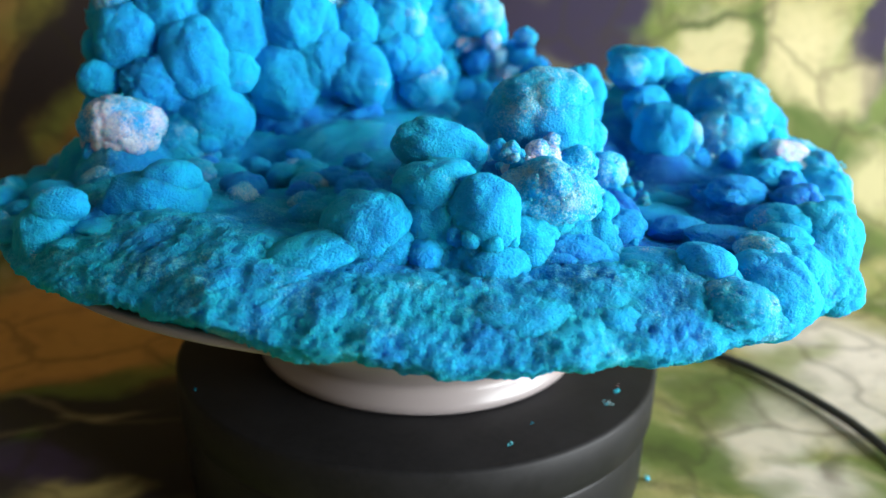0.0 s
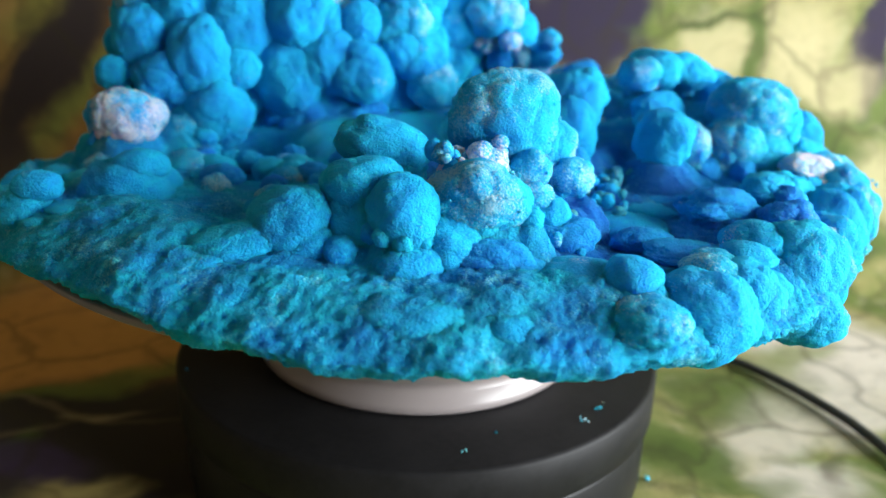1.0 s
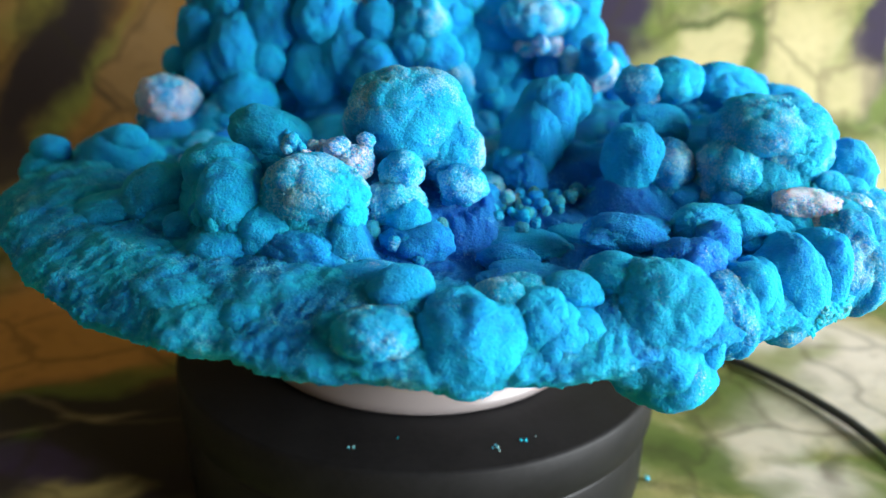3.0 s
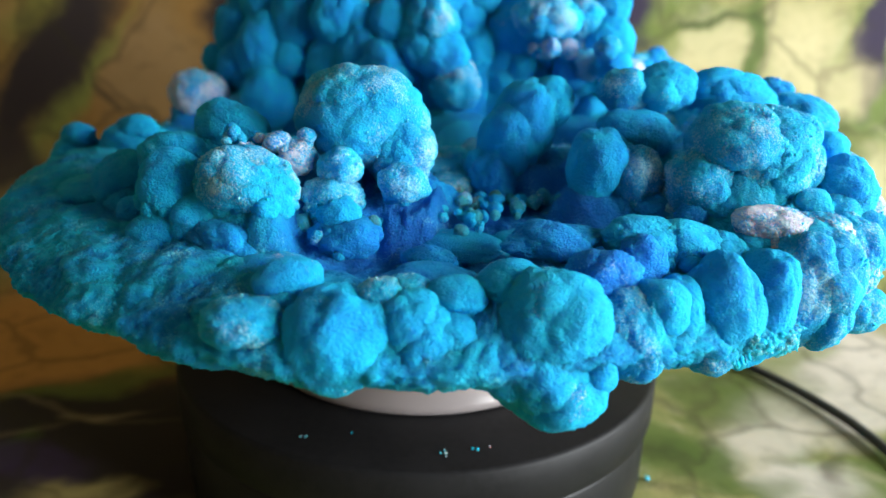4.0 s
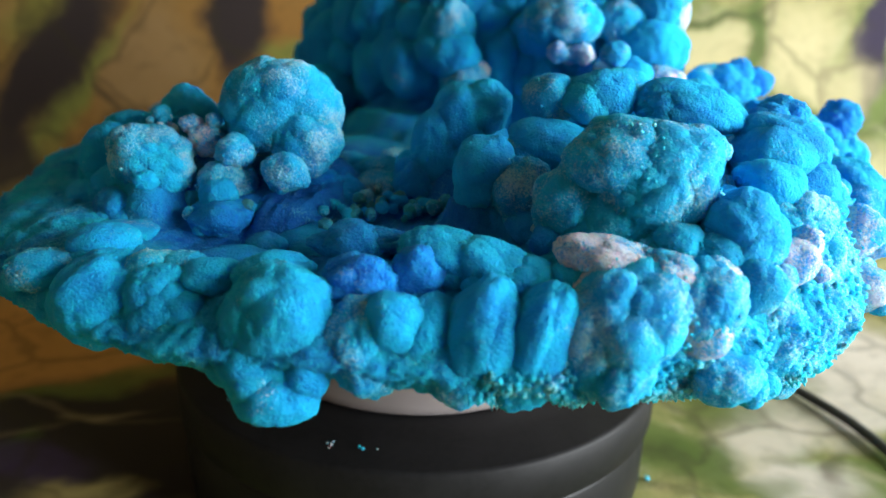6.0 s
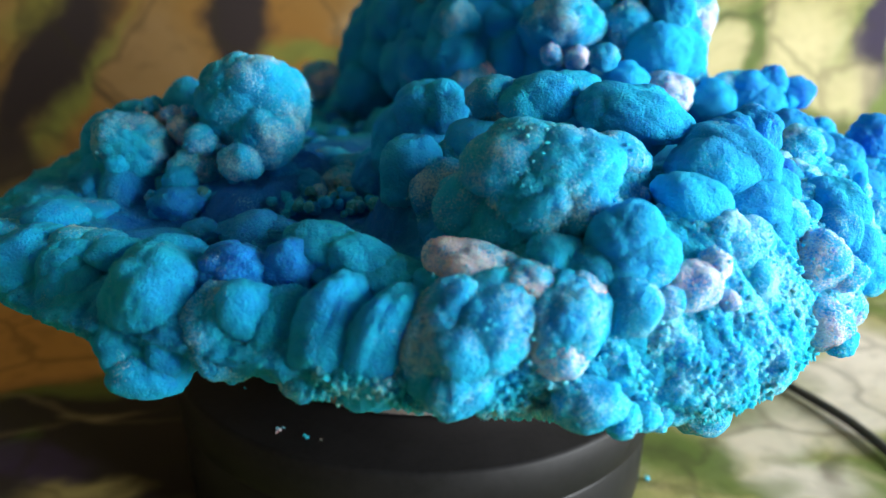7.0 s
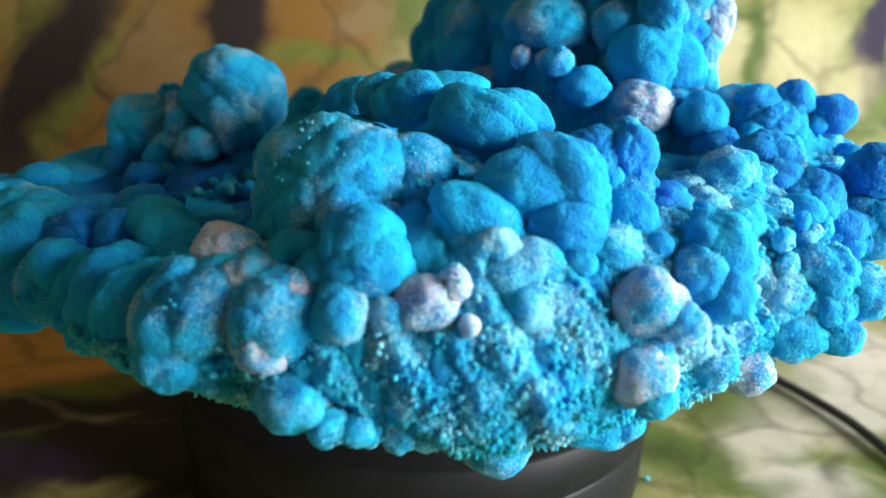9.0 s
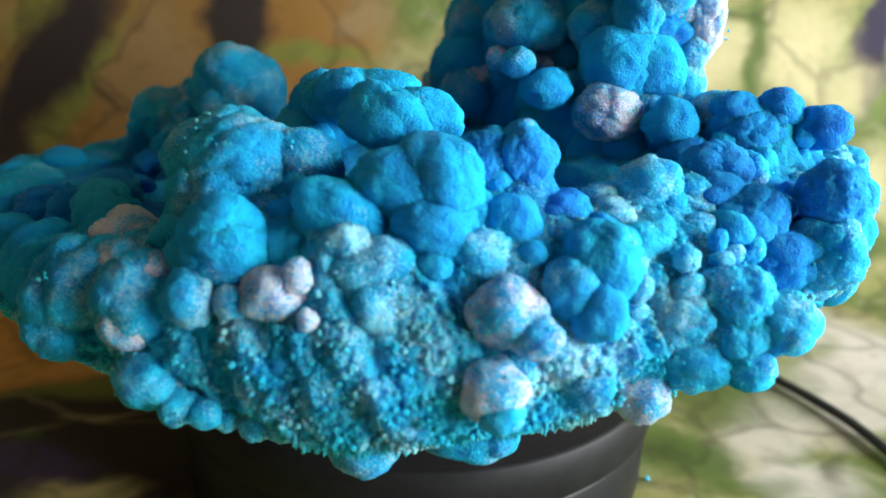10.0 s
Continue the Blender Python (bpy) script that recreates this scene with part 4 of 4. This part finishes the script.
crumb(70.3, -149, 0.36, P)
crumb(64.9, -31, 0.43, P)
crumb(65.3, -38, 0.36, W)
crumb(63.9, -38, 0.24, W)
crumb(64.8, -69, 0.21, P)
crumb(64.4, -32, 0.38, P)
crumb(65.0, -39, 0.30, W)
crumb(66.5, -38, 0.24, W)
crumb(65.0, -70, 0.27, P)
crumb(58.7, -60, 0.24, P)
crumb(64.2, -69, 0.24, P)
crumb(64.1, -28, 0.21, W)

# ---- cable of the turntable ----
def cable(points, radius, material, name):
    cu = bpy.data.curves.new(name, "CURVE")
    cu.dimensions, cu.bevel_depth, cu.bevel_resolution, cu.resolution_u = "3D", radius, 4, 16
    sp = cu.splines.new("NURBS")
    sp.points.add(len(points) - 1)
    for q, co in zip(sp.points, points):
        q.co = (*co, 1)
    sp.order_u, sp.use_endpoint_u = 4, True
    cu.materials.append(material)
    return new(name, cu)


tagged(cable([(0.04, 0.055, -0.030), (0.075, 0.075, -0.034), (0.1051, 0.0727, -0.0350), (0.1195, 0.0647, -0.0350), (0.1287, 0.0554, -0.0350), (0.1364, 0.0446, -0.0350), (0.1421, 0.0340, -0.0350), (0.1467, 0.0233, -0.0350), (0.1503, 0.0140, -0.0350), (0.1527, 0.0048, -0.0350), (0.1545, -0.0070, -0.0350), (0.1561, -0.0258, -0.0350), (0.24, -0.16, -0.0350), (0.34, -0.30, -0.0350)], 0.0018, RUBBER, "cable"), "black power cable running over the cloth", "cable")

stray = bmesh.new()
bmesh.ops.create_icosphere(stray, subdivisions=2, radius=0.0008)
for v in stray.verts:
    v.co = v.co * (1 + 0.5 * noise.noise(v.co * 1500)) + Vector((0.0709, -0.0226, -0.0358))
tagged(mesh_object("crumb", stray, P), "tiny blue crystal crumb lying on the cloth", "crumb")

# ---- the turning ----
TURN = [(0.0, 0.0), (0.5, 5.23), (1.0, 10.43), (1.5, 17.17), (2.0, 23.05), (2.5, 27.82), (3.0, 34.6), (3.5, 40.4), (4.0, 45.99), (4.5, 52.71), (5.0, 58.77), (5.5, 64.15), (6.0, 70.4), (6.5, 76.9), (7.0, 83.34), (7.5, 88.22), (8.0, 93.71), (8.5, 100.36), (9.0, 105.79), (9.5, 110.96), (10.0, 117.76)]


def motions():
    rows = [(t, pose(0, 0, 0, 0, 0, -a)) for t, a in TURN]
    for thing in [specimen, plate] + CRUMBS:
        walk(thing, rows)


motions()
